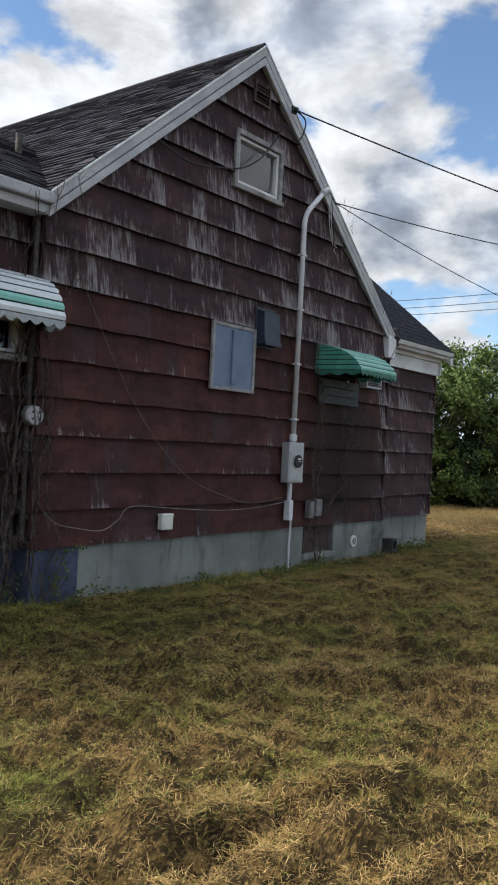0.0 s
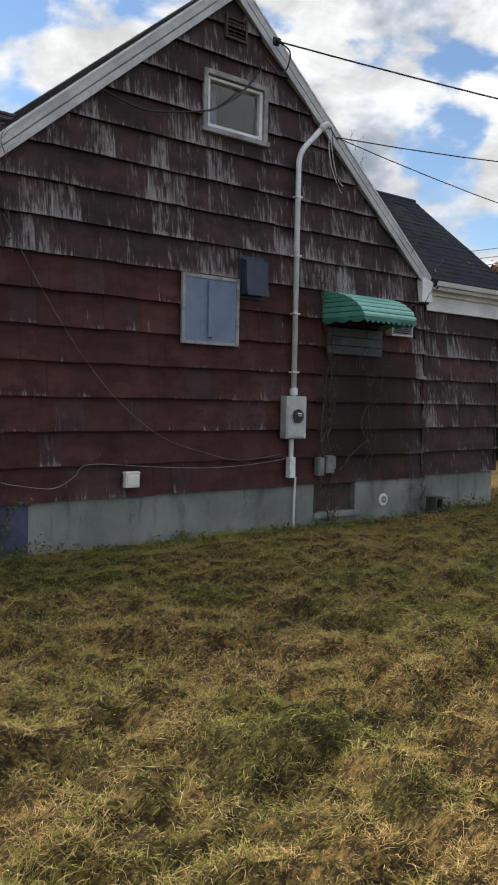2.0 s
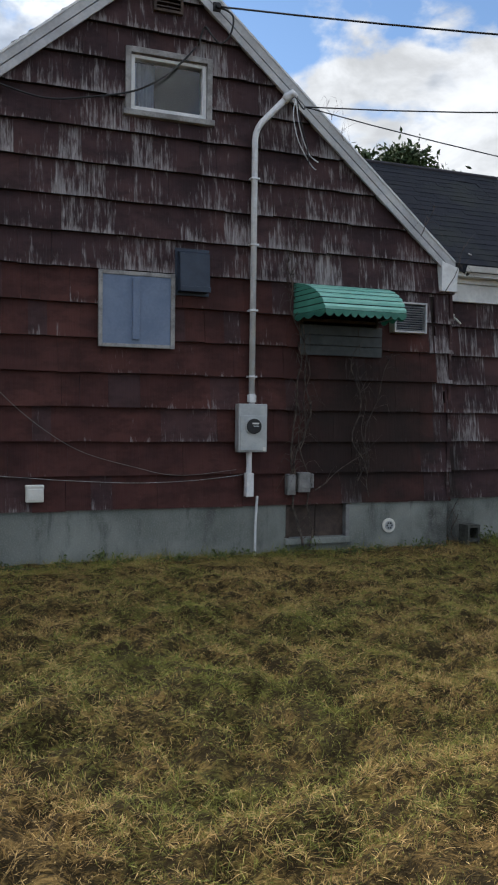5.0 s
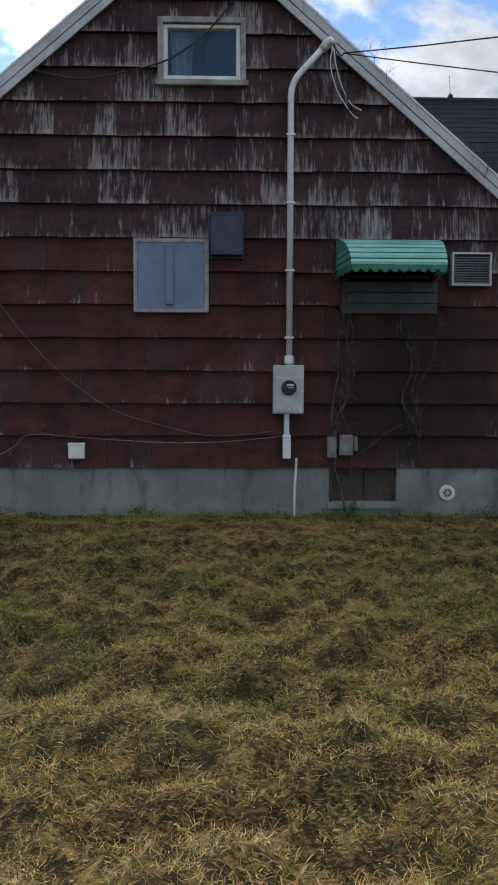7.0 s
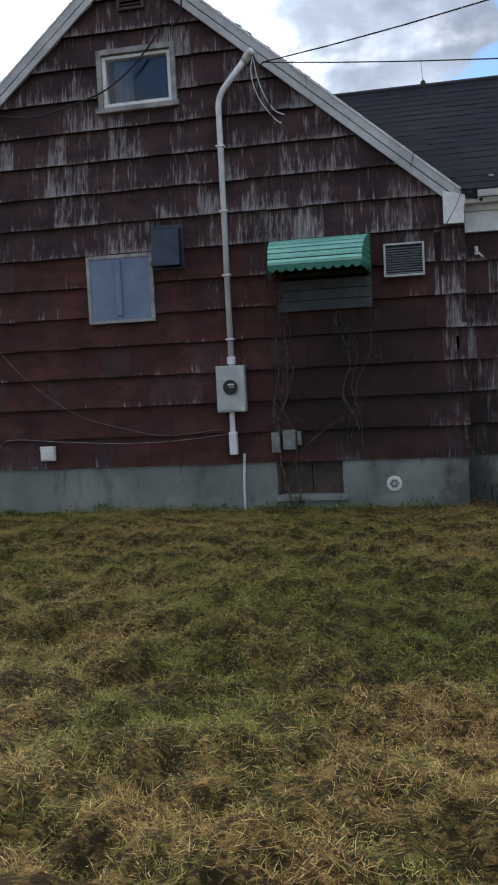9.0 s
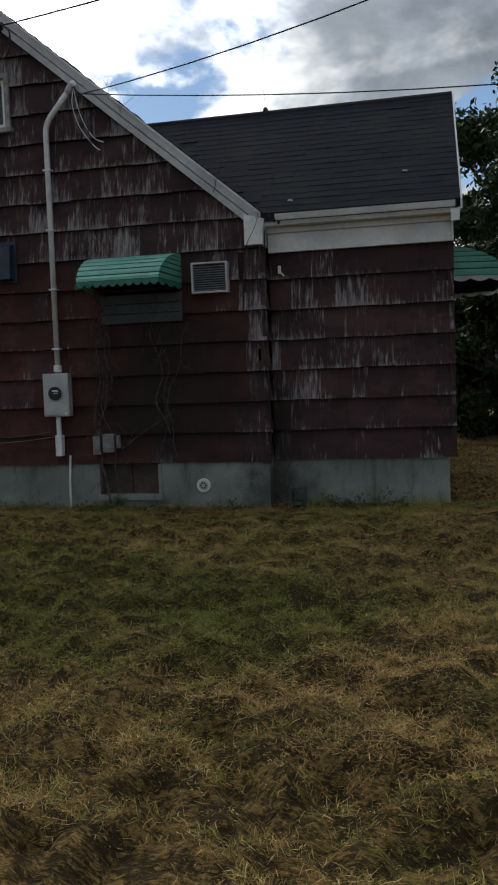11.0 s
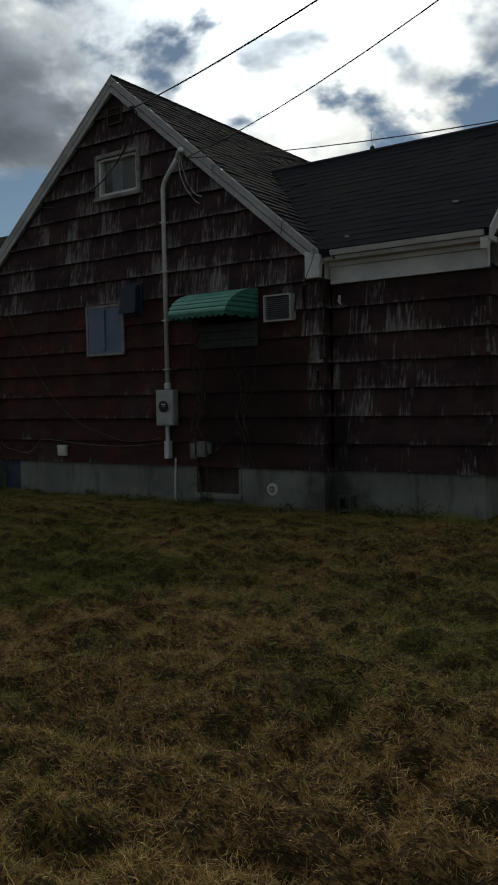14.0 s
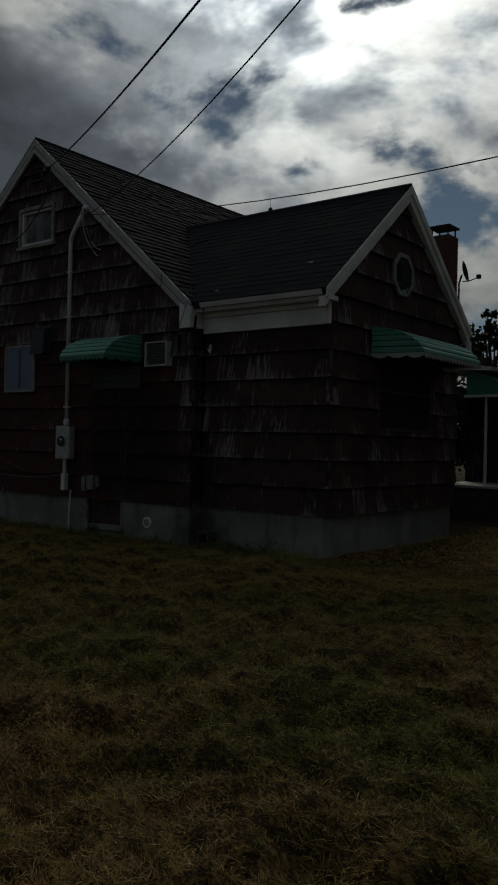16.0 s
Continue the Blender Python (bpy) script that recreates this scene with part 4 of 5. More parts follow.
pv = thing("pipe_vent", "round white plastic vent in the concrete foundation", "vent")
part("ring", disc_bar((2.90, -0.002, 0.02), (0, -1, 0), 0.092, 0.022), white_plastic, pv)
part("cap", disc_bar((2.90, -0.023, 0.02), (0, -1, 0), 0.060, 0.010), galvanised, pv)
for k in range(6):
    a = math.tau * k / 6
    part("slot", disc_bar((2.90 + 0.034 * math.cos(a), -0.032, 0.02 + 0.034 * math.sin(a)), (0, -1, 0), 0.012, 0.004, 10), black, pv)

ac = thing("air_conditioner", "through-wall air conditioner with white frame and dark grille", "air conditioner")
for lo, hi in (((2.87, -0.13, 2.475), (2.894, 0.03, 2.86)), ((3.316, -0.13, 2.475), (3.34, 0.03, 2.86)), ((2.894, -0.128, 2.838), (3.316, 0.03, 2.86)), ((2.894, -0.128, 2.475), (3.316, 0.03, 2.50))):
    part("frame", box(lo, hi, 0.004), trim_grey, ac)
part("core", box((2.895, -0.06, 2.50), (3.315, 0.10, 2.83)), hood_dark, ac)
for k in range(11):
    part("slat", box((2.895, -0.11, 2.512 + 0.029 * k), (3.315, -0.062, 2.519 + 0.029 * k)), slat_grey, ac)

# round meter socket on the left corner
ls = thing("meter_socket", "old empty round grey meter socket hung with vines", "electric meter")
part("base", disc_bar((-3.43, 0.06, 1.66), (0, -1, 0), 0.105, 0.06), box_grey, ls)
part("ring", disc_bar((-3.43, 0.0, 1.66), (0, -1, 0), 0.095, 0.04), trim_grey, ls)
for a, b in ((-0.045, 0.04), (0.045, 0.04), (-0.045, -0.04), (0.045, -0.04)):
    part("jaw", disc_bar((-3.43 + a * 0.85, -0.041, 1.66 + b * 0.85), (0, -1, 0), 0.012, 0.006, 10), old_wood, ls)
part("pipe", tube([(-3.43, 0.09, 1.55), (-3.43, 0.09, 0.4)], 0.028, 10), old_metal, ls)
part("pipe", tube([(-3.43, 0.09, 1.77), (-3.43, 0.09, 3.6)], 0.028, 10), old_metal, ls)
part("bracket", box((-3.50, 0.05, 1.30), (-3.36, 0.215, 1.33)), old_metal, ls)


# ---- awnings ----
def awning(at, turn, wide, high, depth, colours, valance, label, inset=0.26, teeth=10):
    """A metal awning of curved slats with mitred ends and a scalloped valance. Local -y points out of the wall."""
    th = thing("awning", label, "awning", at=at)
    th.rotation_euler = (0, 0, radians(turn))
    n = len(colours)
    def level(k):
        a = radians(12 + 70 * k / n)
        out = depth * (math.sin(a) - 0.2) / 0.79 + 0.03
        return out, -high * (1 - math.cos(a)) / (1 - math.cos(radians(82))), min(inset * out, wide * 0.3)
    for k, mat in enumerate(colours):
        bm = bmesh.new()
        rows = []
        for j, f in enumerate((0.0, 0.5, 1.0)):
            o, z, i = level(k + f * 0.81)
            o += 0.016 * math.sin(f * math.pi) + 0.004
            rows.append([bm.verts.new(p) for p in ((-wide / 2, 0.0, z), (-wide / 2 + i, -o, z), (wide / 2 - i, -o, z), (wide / 2, 0.0, z))])
        for r0, r1 in zip(rows, rows[1:]):
            for c in range(3):
                bm.faces.new((r0[c], r1[c], r1[c + 1], r0[c + 1])).material_index = 0 if c == 1 else 1
        bmesh.ops.recalc_face_normals(bm, faces=bm.faces)
        bmesh.ops.solidify(bm, geom=bm.faces[:], thickness=0.005)
        part("slat", bm, mat, th).data.materials.append(awning_mid if mat is not awning_white else mat)
    # dark sheet added under the slats; its colour paints shade into the gaps
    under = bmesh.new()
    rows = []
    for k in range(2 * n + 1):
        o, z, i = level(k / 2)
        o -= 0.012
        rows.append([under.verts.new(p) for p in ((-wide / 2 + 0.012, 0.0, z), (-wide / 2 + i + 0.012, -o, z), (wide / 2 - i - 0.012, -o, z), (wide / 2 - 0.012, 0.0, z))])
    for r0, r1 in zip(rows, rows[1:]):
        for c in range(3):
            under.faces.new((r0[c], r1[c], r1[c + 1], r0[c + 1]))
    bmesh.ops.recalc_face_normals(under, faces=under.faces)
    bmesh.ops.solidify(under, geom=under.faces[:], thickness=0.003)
    part("lining", under, awning_gap_shade, th, "dark green sheet added for shade in the slat gaps")
    o, z, i = level(n)
    bm = bmesh.new()
    top, low = [], []
    cnt = teeth * 6
    for s in range(cnt + 1):
        x = -wide / 2 + i + (wide - 2 * i) * s / cnt
        top.append(bm.verts.new((x, -o - 0.004, z + 0.01)))
        low.append(bm.verts.new((x, -o - 0.008, z - 0.030 - 0.038 * abs(math.sin(math.pi * s / 6)))))
    for s in range(cnt):
        bm.faces.new((top[s], low[s], low[s + 1], top[s + 1]))
    for sx in (-1, 1):
        prev = None
        for s in range(19):
            f = s / 18
            x, y = sx * (wide / 2 - i * (1 - f)), -(o + 0.004) * (1 - f)
            cur = (bm.verts.new((x, y, z + 0.01)), bm.verts.new((x, y, z - 0.030 - 0.038 * abs(math.sin(math.pi * s / 6)))))
            if prev:
                bm.faces.new((prev[0], prev[1], cur[1], cur[0]))
            prev = cur
    bmesh.ops.solidify(bm, geom=bm.faces[:], thickness=0.004)
    part("valance", bm, valance, th)
    for sx in (-1, 1):
        part("arm", tube([(sx * (wide / 2 - i - 0.03), -o + 0.02, z - 0.01), (sx * (wide / 2 - 0.05), -0.04, z - 0.02)], 0.008, 6), galvanised, th)
    return th


G, P, W = awning_green, awning_pale, awning_white
awning((2.12, -0.034, 3.01), 0, 1.20, 0.40, 0.70, [P] * 7, awning_mid, "green slatted metal awning with scalloped edge over a low window", inset=0.10, teeth=10)
awning((-4.15, 0.20, 3.08), 0, 1.72, 0.52, 0.62, [W, W, W, W, W, P, W], W, "white and green striped metal awning with wavy white edge")
awning((WING_R + 0.034, 2.52, 3.08), 90, 2.42, 0.42, 0.72, [P] * 6, W, "green and white metal awning on the side gable", teeth=18)


# ---- cables and vines ----
def rounded(points, n=6):
    """A smooth line through the points."""
    p = [Vector(q) for q in points]
    p = [p[0]] + p + [p[-1]]
    line = []
    for a, b, c, d in zip(p, p[1:], p[2:], p[3:]):
        for k in range(n):
            t = k / n
            line.append(0.5 * (2 * b + (c - a) * t + (2 * a - 5 * b + 4 * c - d) * t * t + (3 * b - a - 3 * c + d) * t ** 3))
    return line + [p[-1]]


def cable(name, points, radius, label, mat=black, category="cable", sides=6):
    if len(points) < 14:
        points = rounded(points)
    ob = part(name, tube(points, radius, sides), mat, None, smooth=True)
    return tagged(ob, label, category)


def sag(a, heading, slope, curve, length, n=26):
    a, h = Vector(a), Vector((math.cos(radians(heading)), math.sin(radians(heading)), 0))
    return [a + h * s + Vector((0, 0, slope * s + curve * s * s)) for s in (length * k / n for k in range(n + 1))]


cable("overhead_wire", sag((0.46, -0.20, 6.03), -30, -0.178, 0.0046, 24), 0.011, "thick black overhead service wire from the gable")
cable("overhead_wire", sag((1.55, -0.20, 5.06), -27.5, -0.0864, 0.0110, 24), 0.008, "black overhead wire from the rake board")
cable("overhead_wire", sag((1.55, -0.20, 5.06), -10.5, -0.191, 0.0091, 22), 0.007, "thin black overhead wire from the rake board")
for dz in (0.0, 0.33, 0.62):
    cable("street_wire", [(20 + 0.2 * k, 22 - 1.0 * k, 7.72 - dz + 0.012 * (k - 8) ** 2 * 0.3) for k in range(24)], 0.012, "distant black street wire against the sky")
cable("drip_loop", [(0.46, -0.20, 6.03), (0.62, -0.26, 5.93), (0.60, -0.24, 5.72), (0.50, -0.20, 5.62), (0.40, -0.19, 5.70), (0.34, -0.10, 5.82), (0.28, -0.06, 5.62)], 0.011, "black drooping cable loop on the rake")
insul = thing("wire_insulator", "small dark wire insulator on the rake board", "insulator")
part("bracket", box((0.41, -0.20, 5.98), (0.50, -0.165, 6.08), 0.008), black, insul)
part("knob", disc_bar((0.46, -0.24, 6.03), (0, 1, 0), 0.03, 0.05, 12), black, insul)
cable("loose_wire", [(1.45, -0.20, 5.17), (1.47, -0.19, 4.95), (1.55, -0.17, 4.70), (1.66, -0.14, 4.52), (1.78, -0.12, 4.46)], 0.007, "grey loose service wire end", pipe_grey)
cable("loose_wire", [(1.45, -0.20, 5.17), (1.50, -0.20, 4.90), (1.60, -0.18, 4.62), (1.64, -0.16, 4.40)], 0.007, "black loose service wire end")
cable("loose_wire", [(1.45, -0.20, 5.17), (1.41, -0.20, 4.95), (1.49, -0.18, 4.66), (1.66, -0.15, 4.42), (1.74, -0.14, 4.36)], 0.006, "grey loose service wire end", pipe_grey)
cable("loose_wire", [(1.43, -0.19, 5.17), (1.52, -0.24, 5.02), (1.56, -0.21, 5.06)], 0.009, "black wire joint at the pipe head")
cable("phone_wire", [(-3.3, -0.02, 0.75), (-3.14, -0.05, 0.58), (-2.8, -0.05, 0.50), (-2.48, -0.05, 0.47), (-2.25, -0.05, 0.58), (-2.05, -0.05, 0.715), (-1.2, -0.05, 0.66), (-0.4, -0.05, 0.62), (0.3, -0.05, 0.64), (0.9, -0.06, 0.70)], 0.0036,
      "pale thin wire stapled along the shingles", casing_grey)
cable("phone_wire", [(-3.08, -0.06, 3.35), (-2.75, -0.06, 2.78), (-2.39, -0.06, 2.24), (-2.12, -0.06, 1.88), (-1.68, -0.06, 1.42), (-1.09, -0.06, 1.01), (-0.42, -0.06, 0.80), (0.1, -0.06, 0.70), (0.8, -0.06, 0.76)], 0.0036, "thin grey wire slanting across the shingles", wire_grey)
cable("roof_cable", [(0.25, -0.06, 5.60), (0.10, -0.07, 5.42), (-0.10, -0.08, 5.22), (-0.45, -0.08, 5.0), (-0.95, -0.07, 4.86), (-1.45, -0.07, 4.78), (-2.0, -0.07, 4.88)], 0.011, "black cable drooping across the window and shingles")


def vine(seed, roots, label):
    """A leafless creeper: each stem climbs from its root with kinks and side twigs."""
    r = random.Random(seed)
    th = thing("dry_vine", label, "vine")
    for x, y, z0, z1, lean, thick in roots:
        thick, y = thick * 0.95, y - 0.035
        pts, x0, k = [], x, 0
        n = max(6, int((z1 - z0) / 0.10))
        drift, pace, phase = 0.0, 0.0, r.uniform(0, 6)
        for k in range(n + 1):
            f = k / n
            pace = 0.72 * pace + r.uniform(-0.026, 0.026)
            drift += pace
            pts.append((x + lean * f + drift + 0.03 * math.sin(phase + k * 0.8), y - 0.02 - 0.03 * math.sin(phase + k * 0.6), z0 + (z1 - z0) * f))
        part("stem", tube(pts, [thick * (1 - 0.6 * k / n) for k in range(n + 1)], 6), vine_bark, th)
        for q in range(int(n * 1.05)):
            s = Vector(pts[r.randrange(1, n)])
            d = Vector((r.choice((-1, 1)) * r.uniform(0.02, 0.20), r.uniform(-0.07, 0.0), r.uniform(-0.05, 0.22)))
            bow = Vector((r.uniform(-0.05, 0.05), -0.02, r.uniform(0.0, 0.10)))
            part("twig", tube([s, s + d * 0.35 + bow, s + d * 0.75 + bow * 0.9, s + d + Vector((d.x * 0.2, 0, r.uniform(-0.22, 0.0)))],
                              [thick * 0.36, thick * 0.30, thick * 0.22, thick * 0.10], 4), vine_bark, th)
    return th


vine(3, [(1.62, -0.04, -0.2, 2.3, -0.10, 0.016), (1.50, -0.04, 0.5, 3.3, 0.10, 0.013), (1.58, -0.04, 1.0, 4.2, 0.12, 0.008), (1.70, -0.04, -0.2, 1.6, -0.12, 0.010)], "dry leafless vine climbing beside the awning")
vine(4, [(2.50, -0.04, 0.7, 2.5, 0.05, 0.012), (1.75, -0.04, 0.5, 1.0, 0.65, 0.008), (2.42, -0.04, 0.6, 2.2, 0.10, 0.009), (2.60, -0.04, 0.4, 2.1, -0.05, 0.006)], "tangled dry vine under the low window")
vine(6, [(-3.60, 0.18, -0.25, 3.5, 0.15, 0.020), (-3.75, 0.18, -0.25, 3.0, 0.20, 0.016), (-3.50, 0.10, 0.3, 3.8, 0.10, 0.012), (-3.90, 0.18, -0.2, 2.4, -0.05, 0.014),
         (-3.30, -0.03, -0.2, 2.0, -0.05, 0.010), (-3.25, -0.03, 0.5, 3.9, -0.05, 0.009), (-3.62, 0.12, 0.2, 2.9, 0.25, 0.022), (-3.42, 0.02, 0.1, 3.4, 0.05, 0.014), (-3.33, -0.04, -0.2, 1.5, 0.10, 0.012), (-3.70, 0.16, 0.6, 3.2, 0.30, 0.010), (-3.48, 0.04, 1.0, 3.7, 0.12, 0.008), (-3.95, 0.18, 0.2, 2.0, 0.15, 0.012)], "thick tangle of dry vines on the wall corner")
vine(7, [(3.90, 0.20, -0.3, 0.2, 0.05, 0.010), (3.86, 0.18, -0.3, 0.35, 0.12, 0.008), (4.05, 0.18, -0.3, 0.12, -0.1, 0.008)], "dark dead weeds in the inner corner")
vine(8, [(1.85, -0.13, 4.95, 5.18, 0.05, 0.004), (2.05, -0.13, 4.72, 4.98, 0.1, 0.003), (3.25, -0.13, 3.7, 4.1, 0.05, 0.006), (3.6, -0.09, 3.0, 3.65, 0.12, 0.006)], "dry twigs caught on the rake board")
vine(9, [(-3.35, -0.10, 3.4, 4.15, 0.1, 0.007), (-3.2, -0.12, 3.75, 4.2, 0.06, 0.006)], "dry vine tips over the eave")

# ---- roof pieces ----
flue = thing("vent_pipe", "grey metal vent pipe through the roof", "vent pipe")
part("pipe", tube([(-2.66, 1.56, 4.4), (-2.66, 1.56, 5.02)], 0.04, 12), old_metal, flue)
part("collar", disc_bar((-2.66, 1.56, 4.50), (0, 0, 1), 0.075, 0.12, 14), old_metal, flue)
knob = thing("ridge_finial", "small dark vent stub on the wing ridge", "vent pipe")
part("stub", tube([(3.45, WRIDGE_Y, WRIDGE_Z - 0.02), (3.45, WRIDGE_Y, WRIDGE_Z + 0.07), (3.45, WRIDGE_Y, WRIDGE_Z + 0.10)], [0.045, 0.04, 0.015], 10), black, knob)
part("rod", tube([(3.45, WRIDGE_Y, WRIDGE_Z + 0.09), (3.43, WRIDGE_Y, WRIDGE_Z + 0.36)], 0.003, 5), black, knob)

CX, CY = 3.66, 8.9
chimney = thing("chimney", "sooty red brick chimney with a flat cap", "chimney")
part("core", box((CX - 0.24, CY - 0.24, -0.3), (CX + 0.24, CY + 0.24, 6.32)), mortar, chimney)
cap = part("cap", box((CX - 0.28, CY - 0.28, 6.50), (CX + 0.28, CY + 0.28, 6.55), 0.01), black, chimney, "flat dark metal cap")
for sx in (-1, 1):
    for sy in (-1, 1):
        part("cap_leg", box((CX + sx * 0.2 - 0.015, CY + sy * 0.2 - 0.015, 6.32), (CX + sx * 0.2 + 0.015, CY + sy * 0.2 + 0.015, 6.50)), black, chimney)
bricks = {}
for wide in (0.19, 0.09):
    me = bpy.data.meshes.new("brick")
    bm = box((-wide / 2, -0.015, -0.028), (wide / 2, 0.015, 0.028))
    bm.to_mesh(me)
    bm.free()
    me.materials.append(brick_red)
    bricks[wide] = me
for row in range(33):
    z = 4.0 + 0.071 * row
    for side, (dx, dy, turn) in enumerate(((0, -0.245, 0), (0.245, 0, 90))):
        slots = [(-0.155, 0.19), (0.045, 0.19), (0.20, 0.09)] if row % 2 else [(-0.20, 0.09), (-0.045, 0.19), (0.155, 0.19)]
        for s, wide in slots:
            ob = new("brick", bricks[wide])
            ob.matrix_world = pose(CX + dx + (s if turn == 0 else 0), CY + dy + (s if turn else 0), z, 0, 0, turn)
            ob.parent = chimney

dish = thing("satellite_dish", "dark oval satellite dish on a bent arm behind the roof", "satellite dish")
part("mast", tube([(4.45, 8.05, 3.15), (4.45, 8.05, 5.00), (4.53, 8.02, 5.18)], 0.022, 8), black, dish)
bowl = bmesh.new()
rings = []
for k in range(5):
    f = k / 4
    rings.append([bowl.verts.new((0.24 * f * math.cos(math.tau * q / 20), 0.24 * f * math.sin(math.tau * q / 20), 0.05 * f * f)) for q in range(20)] if k else [bowl.verts.new((0, 0, 0))])
for q in range(20):
    bowl.faces.new((rings[0][0], rings[1][q], rings[1][(q + 1) % 20]))
    for lo_ring, hi_ring in zip(rings[1:], rings[2:]):
        bowl.faces.new((lo_ring[q], hi_ring[q], hi_ring[(q + 1) % 20], lo_ring[(q + 1) % 20]))
bmesh.ops.solidify(bowl, geom=bowl.faces[:], thickness=0.012)
reflector = part("reflector", bowl, hood_dark, dish, smooth=True)
reflector.matrix_world = pose(4.57, 8.0, 5.23, 0, 78, 10)
part("arm", tube([(4.56, 8.0, 5.02), (4.75, 7.97, 5.02), (4.92, 7.95, 5.06)], 0.012, 6), black, dish)
part("receiver", box((4.90, 7.91, 5.03), (5.0, 7.99, 5.13), 0.02), black, dish)

# ---- porch behind the wing ----
porch = thing("porch", "small back porch with green canopy and white posts", "porch")
canopy = bmesh.new()
prof = [(4.70, 3.00), (4.95, 2.98), (5.25, 2.88), (5.50, 2.72), (5.68, 2.50)]
add_prism(canopy, [(x, 8.0, z) for x, z in prof] + [(x - 0.02, 8.0, z - 0.03) for x, z in prof[::-1]], (0, 2.1, 0))
part("canopy", canopy, awning_green, porch, "curved green metal canopy")
part("canopy_side", prism([(x - 0.01, 8.02, z - 0.035) for x, z in prof] + [(4.70, 8.02, 2.50)], (0, 0.02, 0)), awning_green, porch)
part("canopy_edge", box((4.66, 7.97, 2.44), (5.70, 8.0, 2.497), 0.005), awning_white, porch, "white metal edge strip")
part("roof_edge", prism([(3.7, 7.95, 3.10), (5.28, 7.95, 3.02), (5.28, 7.95, 3.10), (3.7, 7.95, 3.30)], (0, 2.2, 0)), trim_white, porch)
part("deck", box((3.85, 7.9, -0.3), (5.62, 10.2, 0.45), 0.01), old_wood, porch)
part("deck_edge", box((3.85, 7.86, 0.453), (5.66, 10.2, 0.51), 0.006), trim_grey, porch)
for x, y in ((5.12, 8.12), (5.44, 8.15), (5.45, 9.9)):
    part("post", box((x - 0.028, y - 0.028, 0.51), (x + 0.028, y + 0.028, 2.46), 0.006), trim_white, porch)
part("back_panel", box((3.85, 10.0, 0.51), (5.35, 10.1, 2.9)), mid_shingle, porch)

slab = thing("doorstep", "weathered grey concrete doorstep behind the cottage", "step")
part("tread", box((5.78, 9.5, -0.32), (6.26, 10.3, -0.06), 0.015), concrete, slab)
part("tread", box((5.82, 9.9, -0.058), (6.16, 10.3, 0.06), 0.015), concrete, slab)

clip = thing("wall_bracket", "small bent white bracket on maroon shingles", "bracket")
part("plate", box((3.93, 0.195, 2.70), (3.97, 0.215, 2.80), 0.004), white_plastic, clip)
part("hook", tube([(3.95, 0.20, 2.76), (3.96, 0.14, 2.72), (4.02, 0.12, 2.66)], 0.012, 6), white_plastic, clip)
for x, y, size in ((5.54, 0.52, 0.045), (4.13, 0.11, 0.04)):
    scrap = part("roof_scrap", prism([(-size, -size * 0.5, 0), (size * 0.6, -size * 0.7, 0), (size, size * 0.3, 0), (-size * 0.4, size * 0.6, 0)], (0, 0, 0.008)), box_grey)
    scrap.matrix_world = pose(x, y, wz_at(y) + 0.032, math.degrees(math.atan(WPITCH)), 0, 20)
    tagged(scrap, "small grey scrap lying on the dark roof shingles", "scrap")

# rubble at the inner corner
blk = thing("concrete_block", "dirty hollow concrete block against the foundation", "concrete block")
bm = bmesh.new()
for lo, hi in (((-0.2, -0.1, 0), (0.2, -0.07, 0.19)), ((-0.2, 0.07, 0), (0.2, 0.1, 0.19)), ((-0.2, -0.07, 0), (-0.165, 0.07, 0.19)), ((0.165, -0.07, 0), (0.2, 0.07, 0.19)), ((-0.02, -0.07, 0), (0.02, 0.07, 0.19))):
    add_box(bm, lo, hi)
bmesh.ops.rotate(bm, verts=bm.verts[:], matrix=Matrix.Rotation(radians(90), 3, "X"))
block = part("block", bm, dirty_block, blk)
block.matrix_world = pose(4.13, 0.09, -0.21, 0, 90, 4)

# ---- grass and hay ----
def clumps(x, y):
    """Where the cut grass lies thick (1) and where the dark thatch shows between (0)."""
    return np.clip(2.6 * (0.5 * lattice(x * 0.45 + y * 0.1, y, 8.2, 61) + 0.5 * lattice(x * 0.7, y, 15.0, 62)) - 0.72, 0, 1)


